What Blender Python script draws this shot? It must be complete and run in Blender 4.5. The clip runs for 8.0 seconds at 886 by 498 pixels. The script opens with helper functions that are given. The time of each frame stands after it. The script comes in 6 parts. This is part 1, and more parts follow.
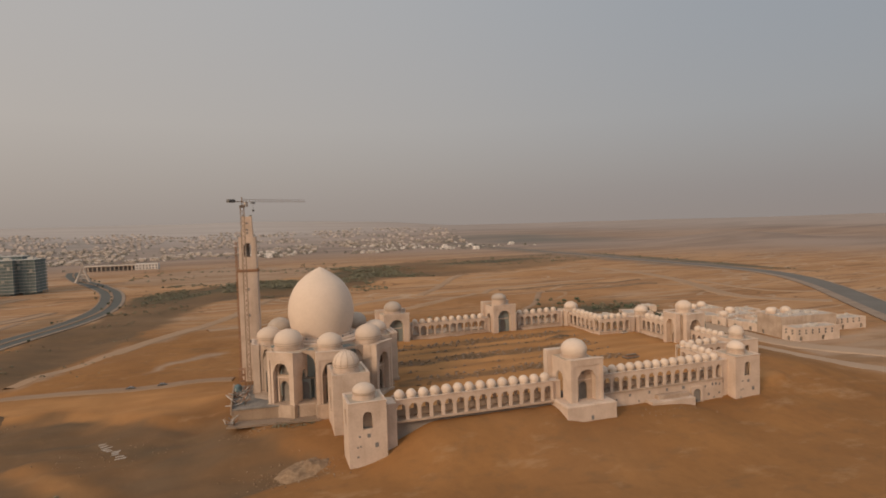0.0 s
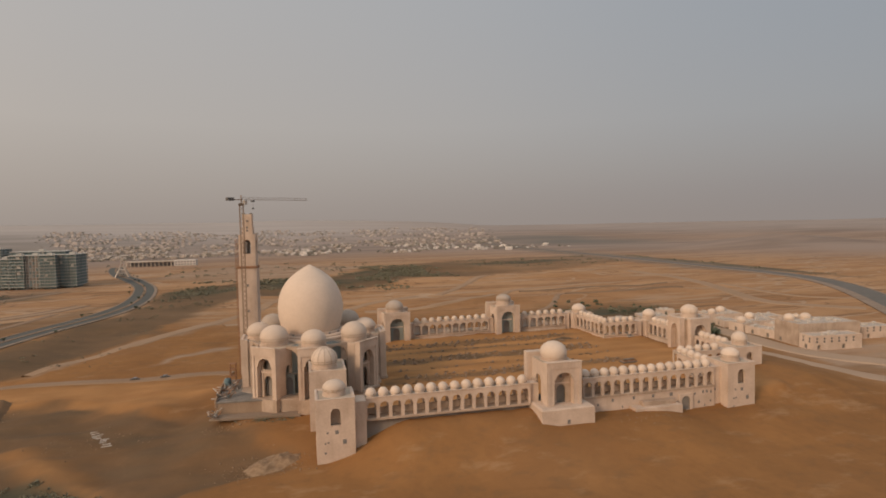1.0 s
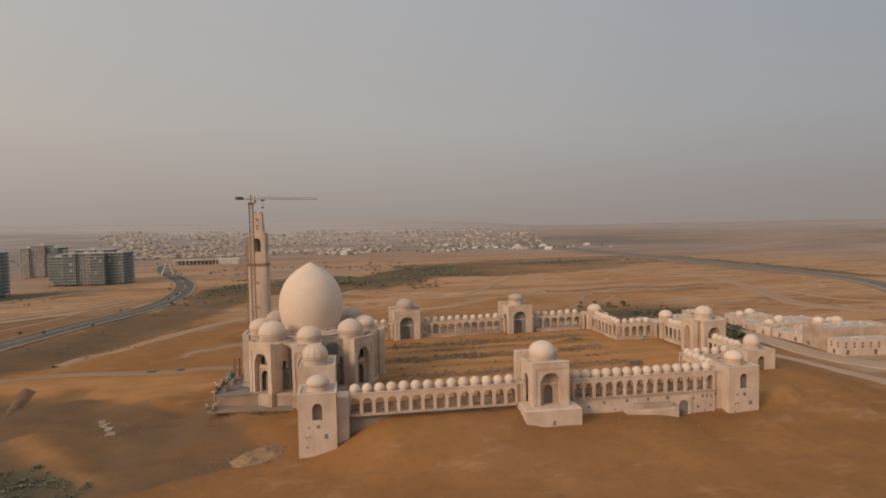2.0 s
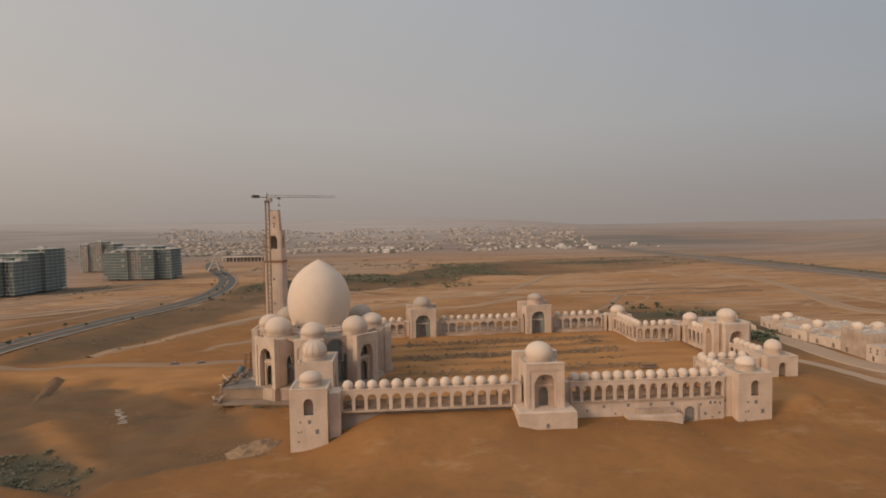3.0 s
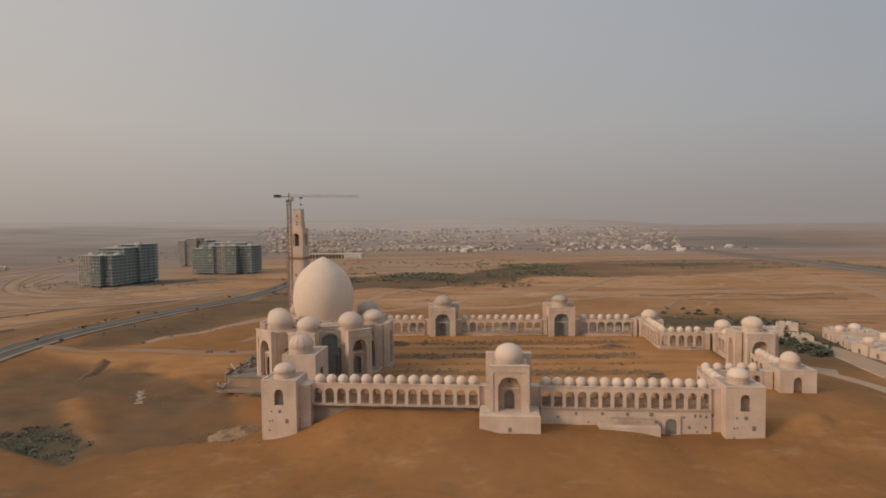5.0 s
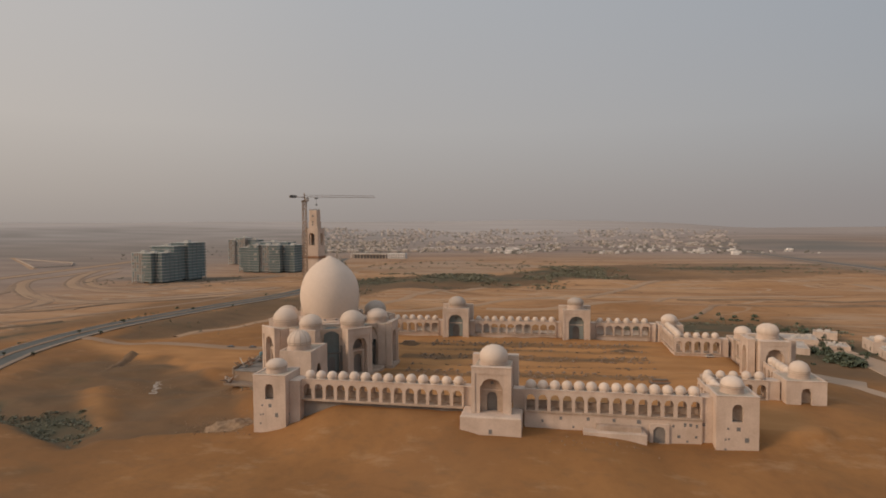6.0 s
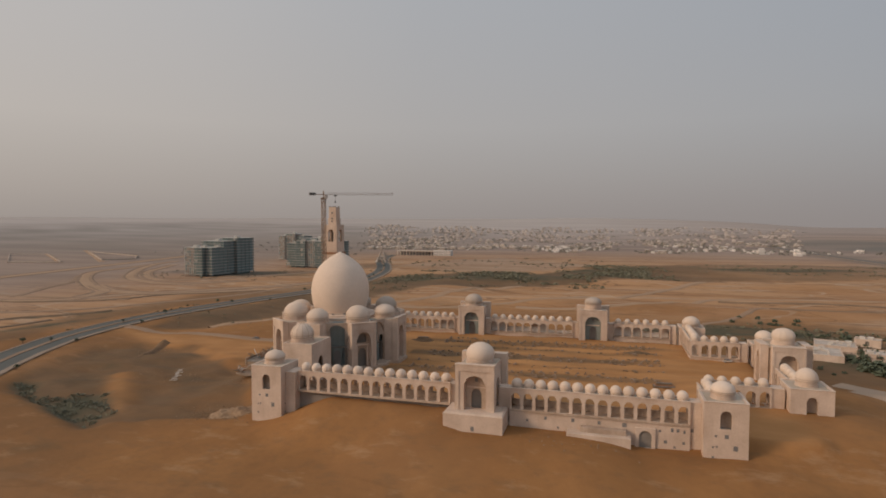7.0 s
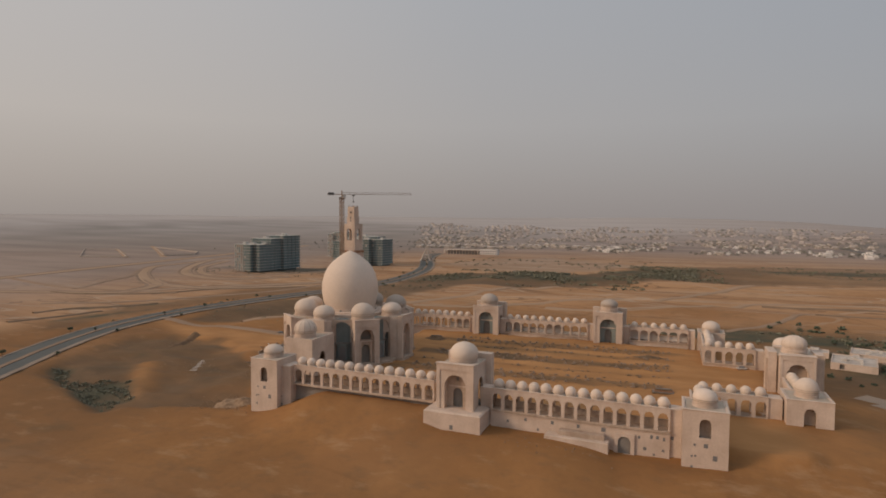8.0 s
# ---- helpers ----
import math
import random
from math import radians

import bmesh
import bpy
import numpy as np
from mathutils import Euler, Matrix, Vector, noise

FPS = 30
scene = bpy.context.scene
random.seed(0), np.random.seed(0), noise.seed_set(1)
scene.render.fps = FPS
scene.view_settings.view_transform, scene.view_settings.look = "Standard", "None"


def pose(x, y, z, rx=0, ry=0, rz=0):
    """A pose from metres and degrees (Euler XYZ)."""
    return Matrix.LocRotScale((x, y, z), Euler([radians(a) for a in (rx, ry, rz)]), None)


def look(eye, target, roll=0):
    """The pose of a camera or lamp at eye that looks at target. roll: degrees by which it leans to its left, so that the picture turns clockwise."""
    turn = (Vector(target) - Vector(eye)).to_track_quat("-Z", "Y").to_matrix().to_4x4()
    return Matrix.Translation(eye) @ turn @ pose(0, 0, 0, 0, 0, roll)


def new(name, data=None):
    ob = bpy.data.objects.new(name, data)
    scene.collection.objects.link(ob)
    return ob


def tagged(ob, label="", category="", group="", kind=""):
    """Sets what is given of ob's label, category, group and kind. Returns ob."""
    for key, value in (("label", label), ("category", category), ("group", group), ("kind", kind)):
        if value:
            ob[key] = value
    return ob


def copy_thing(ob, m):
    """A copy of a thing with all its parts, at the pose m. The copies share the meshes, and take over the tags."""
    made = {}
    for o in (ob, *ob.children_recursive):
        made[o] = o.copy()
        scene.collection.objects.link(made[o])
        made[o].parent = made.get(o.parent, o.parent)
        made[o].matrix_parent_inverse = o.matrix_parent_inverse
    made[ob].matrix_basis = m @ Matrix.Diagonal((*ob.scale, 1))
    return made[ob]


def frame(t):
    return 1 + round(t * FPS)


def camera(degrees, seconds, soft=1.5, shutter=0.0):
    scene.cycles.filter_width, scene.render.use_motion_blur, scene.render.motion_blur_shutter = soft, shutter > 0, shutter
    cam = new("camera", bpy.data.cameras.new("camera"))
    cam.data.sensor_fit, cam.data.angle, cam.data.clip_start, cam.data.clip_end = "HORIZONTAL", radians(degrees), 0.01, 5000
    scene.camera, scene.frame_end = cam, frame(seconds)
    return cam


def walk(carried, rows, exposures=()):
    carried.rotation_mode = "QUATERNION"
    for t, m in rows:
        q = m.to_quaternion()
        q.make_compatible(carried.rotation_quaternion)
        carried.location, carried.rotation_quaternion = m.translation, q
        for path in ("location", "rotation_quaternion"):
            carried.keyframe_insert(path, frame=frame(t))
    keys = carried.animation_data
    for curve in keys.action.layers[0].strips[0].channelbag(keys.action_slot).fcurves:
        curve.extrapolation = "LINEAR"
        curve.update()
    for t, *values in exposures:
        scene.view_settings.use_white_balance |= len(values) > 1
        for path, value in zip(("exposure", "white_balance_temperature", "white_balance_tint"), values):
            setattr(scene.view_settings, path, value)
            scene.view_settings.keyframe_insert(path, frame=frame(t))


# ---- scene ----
cam = camera(75.2, 8.0, soft=1.8)
PATH = [
    (0, (-117.471, -200.959, 70.392), (-116.864, -199.056, 70.294), -1.6),
    (1, (-93.65, -206.902, 69.4), (-93.18, -204.961, 69.306), -1.1),
    (2.3, (-64.767, -211.842, 67.87), (-64.508, -209.861, 67.78), -1.2),
    (2.6, (-58.666, -212.102, 67.655), (-58.46, -210.114, 67.565), -1.2),
    (3, (-50.557, -211.779, 67.394), (-50.415, -209.786, 67.302), -1.0),
    (3.5, (-39.828, -211.968, 67.17), (-39.764, -209.971, 67.079), -0.9),
    (4.5, (-16.308, -212.358, 66.8), (-16.407, -210.363, 66.709), -0.8),
    (6, (20.52, -208.642, 65.853), (20.151, -206.678, 65.77), -0.4),
    (6.5, (32.84, -207.132, 65.737), (32.376, -205.188, 65.65), -0.2),
    (7, (45.1, -204.567, 65.79), (44.542, -202.649, 65.699), -0.0),
    (8, (71.153, -198.277, 66.455), (70.406, -196.424, 66.359), 0.3),
]
walk(cam, [(t, look(eye, target, roll)) for t, eye, target, roll in PATH],
     exposures=[(0.0, 0.04, 7150, 12.5), (2.6, 0.04, 7000, 12), (4.5, 0.02, 6850, 11), (7.0, -0.06, 6650, 11.2), (8.0, -0.11, 6620, 11.6)])

# ---- world, sun, exposure ----
world = bpy.data.worlds.new("hazy_sky")
scene.world = world
world.use_nodes = True
wn, wl = world.node_tree.nodes, world.node_tree.links
wn.clear()
SUN_ELEV, SUN_AZ = 24.0, 236.0          # degrees; azimuth clockwise from +y
sky = wn.new("ShaderNodeTexSky")
sky.sky_type = "NISHITA"
sky.sun_disc = False
sky.sun_elevation = radians(SUN_ELEV)
sky.sun_rotation = radians(SUN_AZ)
sky.dust_density = 6.0
sky.air_density = 1.0
geo = wn.new("ShaderNodeTexCoord")
sep = wn.new("ShaderNodeSeparateXYZ")
wl.new(geo.outputs["Generated"], sep.inputs[0])
# dust veil: elevation ramps for the bright western and the blue eastern side
west = wn.new("ShaderNodeValToRGB")
east = wn.new("ShaderNodeValToRGB")
for ramp, stops in ((west, ((0.0, (0.315, 0.280, 0.256)), (0.05, (0.372, 0.334, 0.305)), (0.16, (0.458, 0.420, 0.384)), (0.40, (0.465, 0.455, 0.445)), (1.0, (0.56, 0.58, 0.61)))),
                    (east, ((0.0, (0.228, 0.214, 0.216)), (0.05, (0.218, 0.216, 0.230)), (0.16, (0.222, 0.245, 0.277)), (0.40, (0.200, 0.252, 0.312)), (1.0, (0.50, 0.55, 0.62))))):
    cr = ramp.color_ramp
    while len(cr.elements) < len(stops):
        cr.elements.new(0.5)
    for el, (pos, col) in zip(cr.elements, stops):
        el.position, el.color = pos, (*col, 1)
    wl.new(sep.outputs["Z"], ramp.inputs[0])
# share of the eastern side from west (x = -1) to east (x = 1)
half = wn.new("ShaderNodeMapRange")
half.inputs["From Min"].default_value, half.inputs["From Max"].default_value = -1.0, 1.0
wl.new(sep.outputs["X"], half.inputs["Value"])
side = wn.new("ShaderNodeValToRGB")
side.color_ramp.interpolation = "B_SPLINE"
while len(side.color_ramp.elements) < 5:
    side.color_ramp.elements.new(0.5)
for stop, (pos, share) in zip(side.color_ramp.elements, ((0.0, 0.0), (0.2, 0.24), (0.35, 0.44), (0.65, 0.62), (0.92, 1.0))):
    stop.position, stop.color = pos, (share, share, share, 1)
wl.new(half.outputs[0], side.inputs[0])
mix = wn.new("ShaderNodeMix")
mix.data_type = "RGBA"
wl.new(side.outputs[0], mix.inputs[0])
wl.new(west.outputs[0], mix.inputs[6])
wl.new(east.outputs[0], mix.inputs[7])
bg_sky = wn.new("ShaderNodeBackground")
bg_sky.inputs[1].default_value = 0.012
wl.new(sky.outputs[0], bg_sky.inputs[0])
bg_dust = wn.new("ShaderNodeBackground")
bg_dust.inputs[1].default_value = 1.10
wl.new(mix.outputs[2], bg_dust.inputs[0])
add = wn.new("ShaderNodeAddShader")
wout = wn.new("ShaderNodeOutputWorld")
wl.new(bg_sky.outputs[0], add.inputs[0])
wl.new(bg_dust.outputs[0], add.inputs[1])
wl.new(add.outputs[0], wout.inputs[0])

sun = new("sun", bpy.data.lights.new("sun", "SUN"))
sun.data.energy = 1.75
sun.data.angle = radians(14)
sun.data.color = (1.0, 0.75, 0.54)
az, el = radians(SUN_AZ), radians(SUN_ELEV)
sun.matrix_world = look((0, 0, 300), (-math.sin(az) * math.cos(el), -math.cos(az) * math.cos(el), 300 - math.sin(el)))
scene.view_settings.exposure = 0.0


# ---- materials ----
def material(name, base, second=None, scale=1.0, rough=0.85, bump=0.0, bump_scale=None, streak=0.0, spread=0.5, spec=0.2, metal=0.0, shift=0.0, island=False):
    """A surface with broad stains and fine grain; streak adds rain marks that run down upright faces; shift varies it from piece to piece (island: from loose piece to loose piece of one mesh)."""
    m = bpy.data.materials.new(name)
    m.use_nodes = True
    n, l = m.node_tree.nodes, m.node_tree.links
    b = n["Principled BSDF"]
    b.inputs["Roughness"].default_value = rough
    b.inputs["Metallic"].default_value = metal
    b.inputs["Specular IOR Level"].default_value = spec
    second = second or tuple(c * 0.72 for c in base)
    tc = n.new("ShaderNodeNewGeometry")
    broad = n.new("ShaderNodeTexNoise")
    broad.inputs["Scale"].default_value = 0.11 * scale
    broad.inputs["Detail"].default_value = 5
    fine = n.new("ShaderNodeTexNoise")
    fine.inputs["Scale"].default_value = 1.3 * scale
    fine.inputs["Detail"].default_value = 6
    for t in (broad, fine):
        l.new(tc.outputs["Position"], t.inputs["Vector"])
    s = n.new("ShaderNodeMath")
    s.operation = "MULTIPLY_ADD"
    l.new(fine.outputs[0], s.inputs[0])
    s.inputs[1].default_value = 0.45
    l.new(broad.outputs[0], s.inputs[2])
    rng = n.new("ShaderNodeMapRange")
    rng.inputs["From Min"].default_value, rng.inputs["From Max"].default_value = 0.72 - spread / 2, 0.72 + spread / 2
    l.new(s.outputs[0], rng.inputs["Value"])
    mx = n.new("ShaderNodeMix")
    mx.data_type = "RGBA"
    mx.inputs[6].default_value, mx.inputs[7].default_value = (*base, 1), (*second, 1)
    l.new(rng.outputs[0], mx.inputs[0])
    colour = mx.outputs[2]
    if streak:
        mp = n.new("ShaderNodeMapping")
        mp.inputs["Scale"].default_value = (0.55, 0.55, 0.05)
        l.new(tc.outputs["Position"], mp.inputs["Vector"])
        st = n.new("ShaderNodeTexNoise")
        st.inputs["Scale"].default_value = 1.0
        st.inputs["Detail"].default_value = 4
        l.new(mp.outputs[0], st.inputs["Vector"])
        r2 = n.new("ShaderNodeMapRange")
        r2.inputs["From Min"].default_value, r2.inputs["From Max"].default_value = 0.5, 0.75
        r2.inputs["To Max"].default_value = streak
        l.new(st.outputs[0], r2.inputs["Value"])
        m2 = n.new("ShaderNodeMix")
        m2.data_type = "RGBA"
        m2.inputs[7].default_value = (second[0] * 0.6, second[1] * 0.55, second[2] * 0.5, 1)
        l.new(r2.outputs[0], m2.inputs[0])
        l.new(colour, m2.inputs[6])
        colour = m2.outputs[2]
    if shift:
        oi = tc if island else n.new("ShaderNodeObjectInfo")
        r3 = n.new("ShaderNodeMapRange")
        r3.inputs["To Min"].default_value, r3.inputs["To Max"].default_value = 1 - shift, 1 + shift
        l.new(oi.outputs["Random Per Island" if island else "Random"], r3.inputs["Value"])
        hs = n.new("ShaderNodeHueSaturation")
        l.new(r3.outputs[0], hs.inputs["Value"])
        l.new(colour, hs.inputs["Color"])
        colour = hs.outputs[0]
    l.new(colour, b.inputs["Base Color"])
    if bump:
        bn = n.new("ShaderNodeBump")
        bn.inputs["Strength"].default_value = bump
        bn.inputs["Distance"].default_value = 0.3
        g2 = n.new("ShaderNodeTexNoise")
        g2.inputs["Scale"].default_value = bump_scale or 2.0
        g2.inputs["Detail"].default_value = 6
        l.new(tc.outputs["Position"], g2.inputs["Vector"])
        l.new(g2.outputs[0], bn.inputs["Height"])
        l.new(bn.outputs[0], b.inputs["Normal"])
    return m


PLASTER = material("raw_plaster", (0.67, 0.54, 0.445), (0.50, 0.385, 0.305), 1.3, 0.9, 0.2, 1.5, 0.16, 0.5)
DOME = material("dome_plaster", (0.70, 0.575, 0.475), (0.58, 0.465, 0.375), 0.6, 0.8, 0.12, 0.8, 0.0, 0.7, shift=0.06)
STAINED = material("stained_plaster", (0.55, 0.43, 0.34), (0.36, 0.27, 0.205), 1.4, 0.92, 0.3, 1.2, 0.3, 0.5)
ROOF = material("roof_screed", (0.50, 0.42, 0.34), (0.38, 0.31, 0.24), 1.0, 0.95, 0.2)
BARE = material("bare_concrete", (0.30, 0.27, 0.24), (0.17, 0.155, 0.14), 1.2, 0.92, 0.3, 1.0, 0.4, 0.5)
# dark tone that paints interior shade behind doors, windows and under the slab
SHADE = material("shade_tone_wall", (0.30, 0.265, 0.235), (0.20, 0.18, 0.16), 1.5, 0.95, 0.2)
RUST = material("brown_scaffold", (0.36, 0.20, 0.12), (0.22, 0.12, 0.07), 2.0, 0.85)
STEEL = material("crane_steel", (0.36, 0.27, 0.20), (0.22, 0.16, 0.125), 3.0, 0.6, metal=0.2)
BALLAST = material("crane_ballast", (0.16, 0.155, 0.15), (0.11, 0.105, 0.10), 2.0, 0.9)
FRAME = material("tower_concrete", (0.52, 0.51, 0.475), (0.39, 0.38, 0.355), 0.6, 0.9, 0.0, None, 0.3, 0.5)
# dark tone: shade painted into holes, doorways and the colonnade; also tyres
DARK_FILL = material("shade_and_tyre_dark", (0.23, 0.22, 0.215), (0.165, 0.16, 0.16), 0.8, 0.9)
# block infill, teal and lifted to imitate haze over its shaded recesses
BLOCKWORK = material("hazed_blockwork", (0.225, 0.300, 0.306), (0.160, 0.218, 0.226), 0.8, 0.9)
# brick infill, its colour lightened for haze
INFILL_RED = material("hazed_brick_infill", (0.39, 0.315, 0.27), (0.28, 0.235, 0.21), 0.8, 0.9)
HOUSE = material("house_paint", (0.76, 0.71, 0.665), (0.62, 0.57, 0.525), 0.5, 0.85, 0.0, None, 0.0, 0.6, shift=0.25)
# sand paint, dulled for haze; far and western houses use it most
HOUSE_TAN = material("hazed_sand_paint", (0.54, 0.465, 0.40), (0.42, 0.35, 0.29), 0.5, 0.85, 0.0, None, 0.0, 0.6, shift=0.22)
# window tone lifted to imitate haze over the distant houses
GLASS = material("dark_window", (0.17, 0.165, 0.165), (0.12, 0.12, 0.122), 1.0, 0.25, spec=0.5)
HIGHWAY = material("dusty_asphalt", (0.190, 0.178, 0.162), (0.145, 0.136, 0.124), 0.35, 0.97, 0.1, 1.0, 0.0, 0.7, spec=0.04)
ASPHALT = material("asphalt", (0.142, 0.143, 0.132), (0.108, 0.110, 0.102), 0.35, 0.97, 0.1, 1.0, 0.0, 0.7, spec=0.04)
KERB = material("kerb_concrete", (0.31, 0.238, 0.182), (0.23, 0.172, 0.128), 1.0, 0.9)
PAVED = material("dusty_paving", (0.440, 0.325, 0.240), (0.350, 0.252, 0.178), 0.3, 0.97, 0.1, 0.8, 0.0, 0.8, spec=0.05)
TRACK = material("packed_track", (0.33, 0.225, 0.150), (0.25, 0.160, 0.10), 0.3, 0.95, 0.2, 0.8, 0.0, 0.8)
# dry scrub; its leaf tone is lifted to imitate haze
LEAF = material("hazed_dry_scrub_leaf", (0.222, 0.208, 0.146), (0.158, 0.156, 0.110), 2.0, 0.9, 0.0, None, 0.0, 0.8)
BARK = material("bark", (0.16, 0.11, 0.075), (0.09, 0.065, 0.045), 4.0, 0.95)
RUBBLE = material("building_rubble", (0.24, 0.165, 0.105), (0.11, 0.075, 0.048), 2.0, 0.95, shift=0.35)
WHITE_BAG = material("white_sheet", (0.62, 0.57, 0.52), (0.45, 0.40, 0.35), 3.0, 0.8)
VEHICLE = material("vehicle_paint", (0.10, 0.095, 0.09), (0.06, 0.055, 0.05), 2.0, 0.4, spec=0.5)
PALE_TRACK = material("pale_dust_track", (0.395, 0.268, 0.176), (0.300, 0.194, 0.118), 0.3, 0.96, 0.1, 0.8, 0.0, 0.8)
# recess and rear-niche shade put into a grey; also apartment piers and rails
GREY_BLOCK = material("grey_block_recess_shade", (0.270, 0.305, 0.295), (0.185, 0.215, 0.208), 0.9, 0.94, 0.3, 1.0, 0.3, 0.6)
WHITE_ROOF = material("white_roof_wash", (0.56, 0.49, 0.43), (0.36, 0.30, 0.245), 2.5, 0.9, 0.1)
LEAF_GREEN = material("dusty_green_leaf", (0.125, 0.145, 0.098), (0.088, 0.108, 0.074), 2.0, 0.9, 0.0, None, 0.0, 0.8)
# far-tree leaves, with haze put into the base colour
LEAF_PALE = material("hazed_far_leaf", (0.250, 0.232, 0.190), (0.185, 0.175, 0.145), 1.0, 0.9, 0.0, None, 0.0, 0.8)
# low-contrast paint stands in for haze on the farthest houses
FAR_HOUSE = material("hazed_far_house_paint", (0.54, 0.475, 0.43), (0.42, 0.365, 0.33), 0.5, 0.88, 0.0, None, 0.0, 0.6, shift=0.3, island=True)
DUSTY = material("dust_covered_concrete", (0.40, 0.295, 0.215), (0.28, 0.20, 0.14), 1.6, 0.95, 0.3, 1.0, 0.15, 0.5)
TEAL = material("teal_sheeting", (0.16, 0.24, 0.26), (0.09, 0.14, 0.16), 3.0, 0.6)
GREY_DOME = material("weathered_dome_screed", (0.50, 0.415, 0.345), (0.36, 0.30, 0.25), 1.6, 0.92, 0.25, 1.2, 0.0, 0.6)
VERGE = material("dug_verge", (0.30, 0.205, 0.140), (0.215, 0.145, 0.098), 0.4, 0.97, 0.2, 0.8)
BANK = material("dug_earth_bank", (0.26, 0.175, 0.115), (0.17, 0.115, 0.075), 0.6, 0.97, 0.3, 0.8)


# ---- mesh helpers ----
def mesh_of(name, bm, mat, smooth=False):
    me = bpy.data.meshes.new(name)
    if smooth:
        for f in bm.faces:
            f.smooth = True
    bm.to_mesh(me)
    bm.free()
    me.materials.append(mat)
    return me


def part(name, bm, mat, parent, label="", smooth=False, m=None):
    """Links a bmesh, or a mesh that is shared, as one object under its thing or part."""
    me = bm if isinstance(bm, bpy.types.Mesh) else mesh_of(name, bm, mat, smooth)
    ob = new(name, me)
    ob.parent = parent
    if m is not None:
        ob.matrix_basis = m
    if label:
        ob["label"] = label
    return ob


def thing(name, m, label, category, group="", kind=""):
    ob = new(name)
    ob.empty_display_size = 2
    ob.matrix_basis = m
    return tagged(ob, label, category, group, kind)


def quad(bm, pts, m=None):
    vs = [bm.verts.new((m @ Vector(p)) if m is not None else p) for p in pts]
    return bm.faces.new(vs)


def box(bm, x0, x1, y0, y1, z0, z1, m=None, chamfer=0.0):
    c = chamfer
    if c <= 0:
        p = [(x, y, z) for z in (z0, z1) for x, y in ((x0, y0), (x1, y0), (x1, y1), (x0, y1))]
        vs = [bm.verts.new((m @ Vector(q)) if m is not None else q) for q in p]
        for idx in ((3, 2, 1, 0), (4, 5, 6, 7), (0, 1, 5, 4), (1, 2, 6, 5), (2, 3, 7, 6), (3, 0, 4, 7)):
            bm.faces.new([vs[i] for i in idx])
        return bm
    # block with a chamfered top edge
    rings = [(z0, 0), (z1 - c, 0), (z1, c)]
    prev = None
    for z, k in rings:
        ring = [bm.verts.new((m @ Vector(q)) if m is not None else q) for q in ((x0 + k, y0 + k, z), (x1 - k, y0 + k, z), (x1 - k, y1 - k, z), (x0 + k, y1 - k, z))]
        if prev:
            for i in range(4):
                bm.faces.new((prev[i], prev[(i + 1) % 4], ring[(i + 1) % 4], ring[i]))
        else:
            bm.faces.new(ring[::-1])
        prev = ring
    bm.faces.new(prev)
    return bm


def lathe(bm, profile, seg=48, cx=0.0, cy=0.0, m=None, phase=0.0):
    """Turns (radius, height) pairs round the z axis."""
    prev = None
    for r, z in profile:
        if r < 1e-4:
            ring = [bm.verts.new((m @ Vector((cx, cy, z))) if m is not None else (cx, cy, z))]
        else:
            ring = []
            for i in range(seg):
                a = 2 * math.pi * i / seg + phase
                p = Vector((cx + r * math.cos(a), cy + r * math.sin(a), z))
                ring.append(bm.verts.new((m @ p) if m is not None else p))
        if prev:
            if len(ring) == 1 and len(prev) > 1:
                for i in range(seg):
                    bm.faces.new((prev[i], prev[(i + 1) % seg], ring[0]))
            elif len(prev) > 1:
                for i in range(seg):
                    bm.faces.new((prev[i], prev[(i + 1) % seg], ring[(i + 1) % seg], ring[i]))
        prev = ring
    return bm


CUSP = ((1.0, 0.0), (0.985, 0.22), (0.93, 0.36), (0.83, 0.43), (0.80, 0.52), (0.74, 0.68), (0.60, 0.83), (0.40, 0.92), (0.18, 0.965), (0.0, 1.0))


def arch_line(w, spring, top, n=8, point=0.14):
    """Outline of an arch: cusped at the shoulders and drawn to a point, or plain and round where point is small."""
    if point > 0.1:
        left = [(-w / 2 * x, spring + (top - spring) * z) for x, z in CUSP]
    else:
        left = []
        for i in range(n + 1):
            u = i / n
            z = (1 - point) * math.sqrt(max(0.0, 1 - (1 - u) ** 2.1)) + point * u
            left.append((-w / 2 * (1 - u), spring + (top - spring) * z))
    return left + [(-x, z) for x, z in left[-2::-1]]


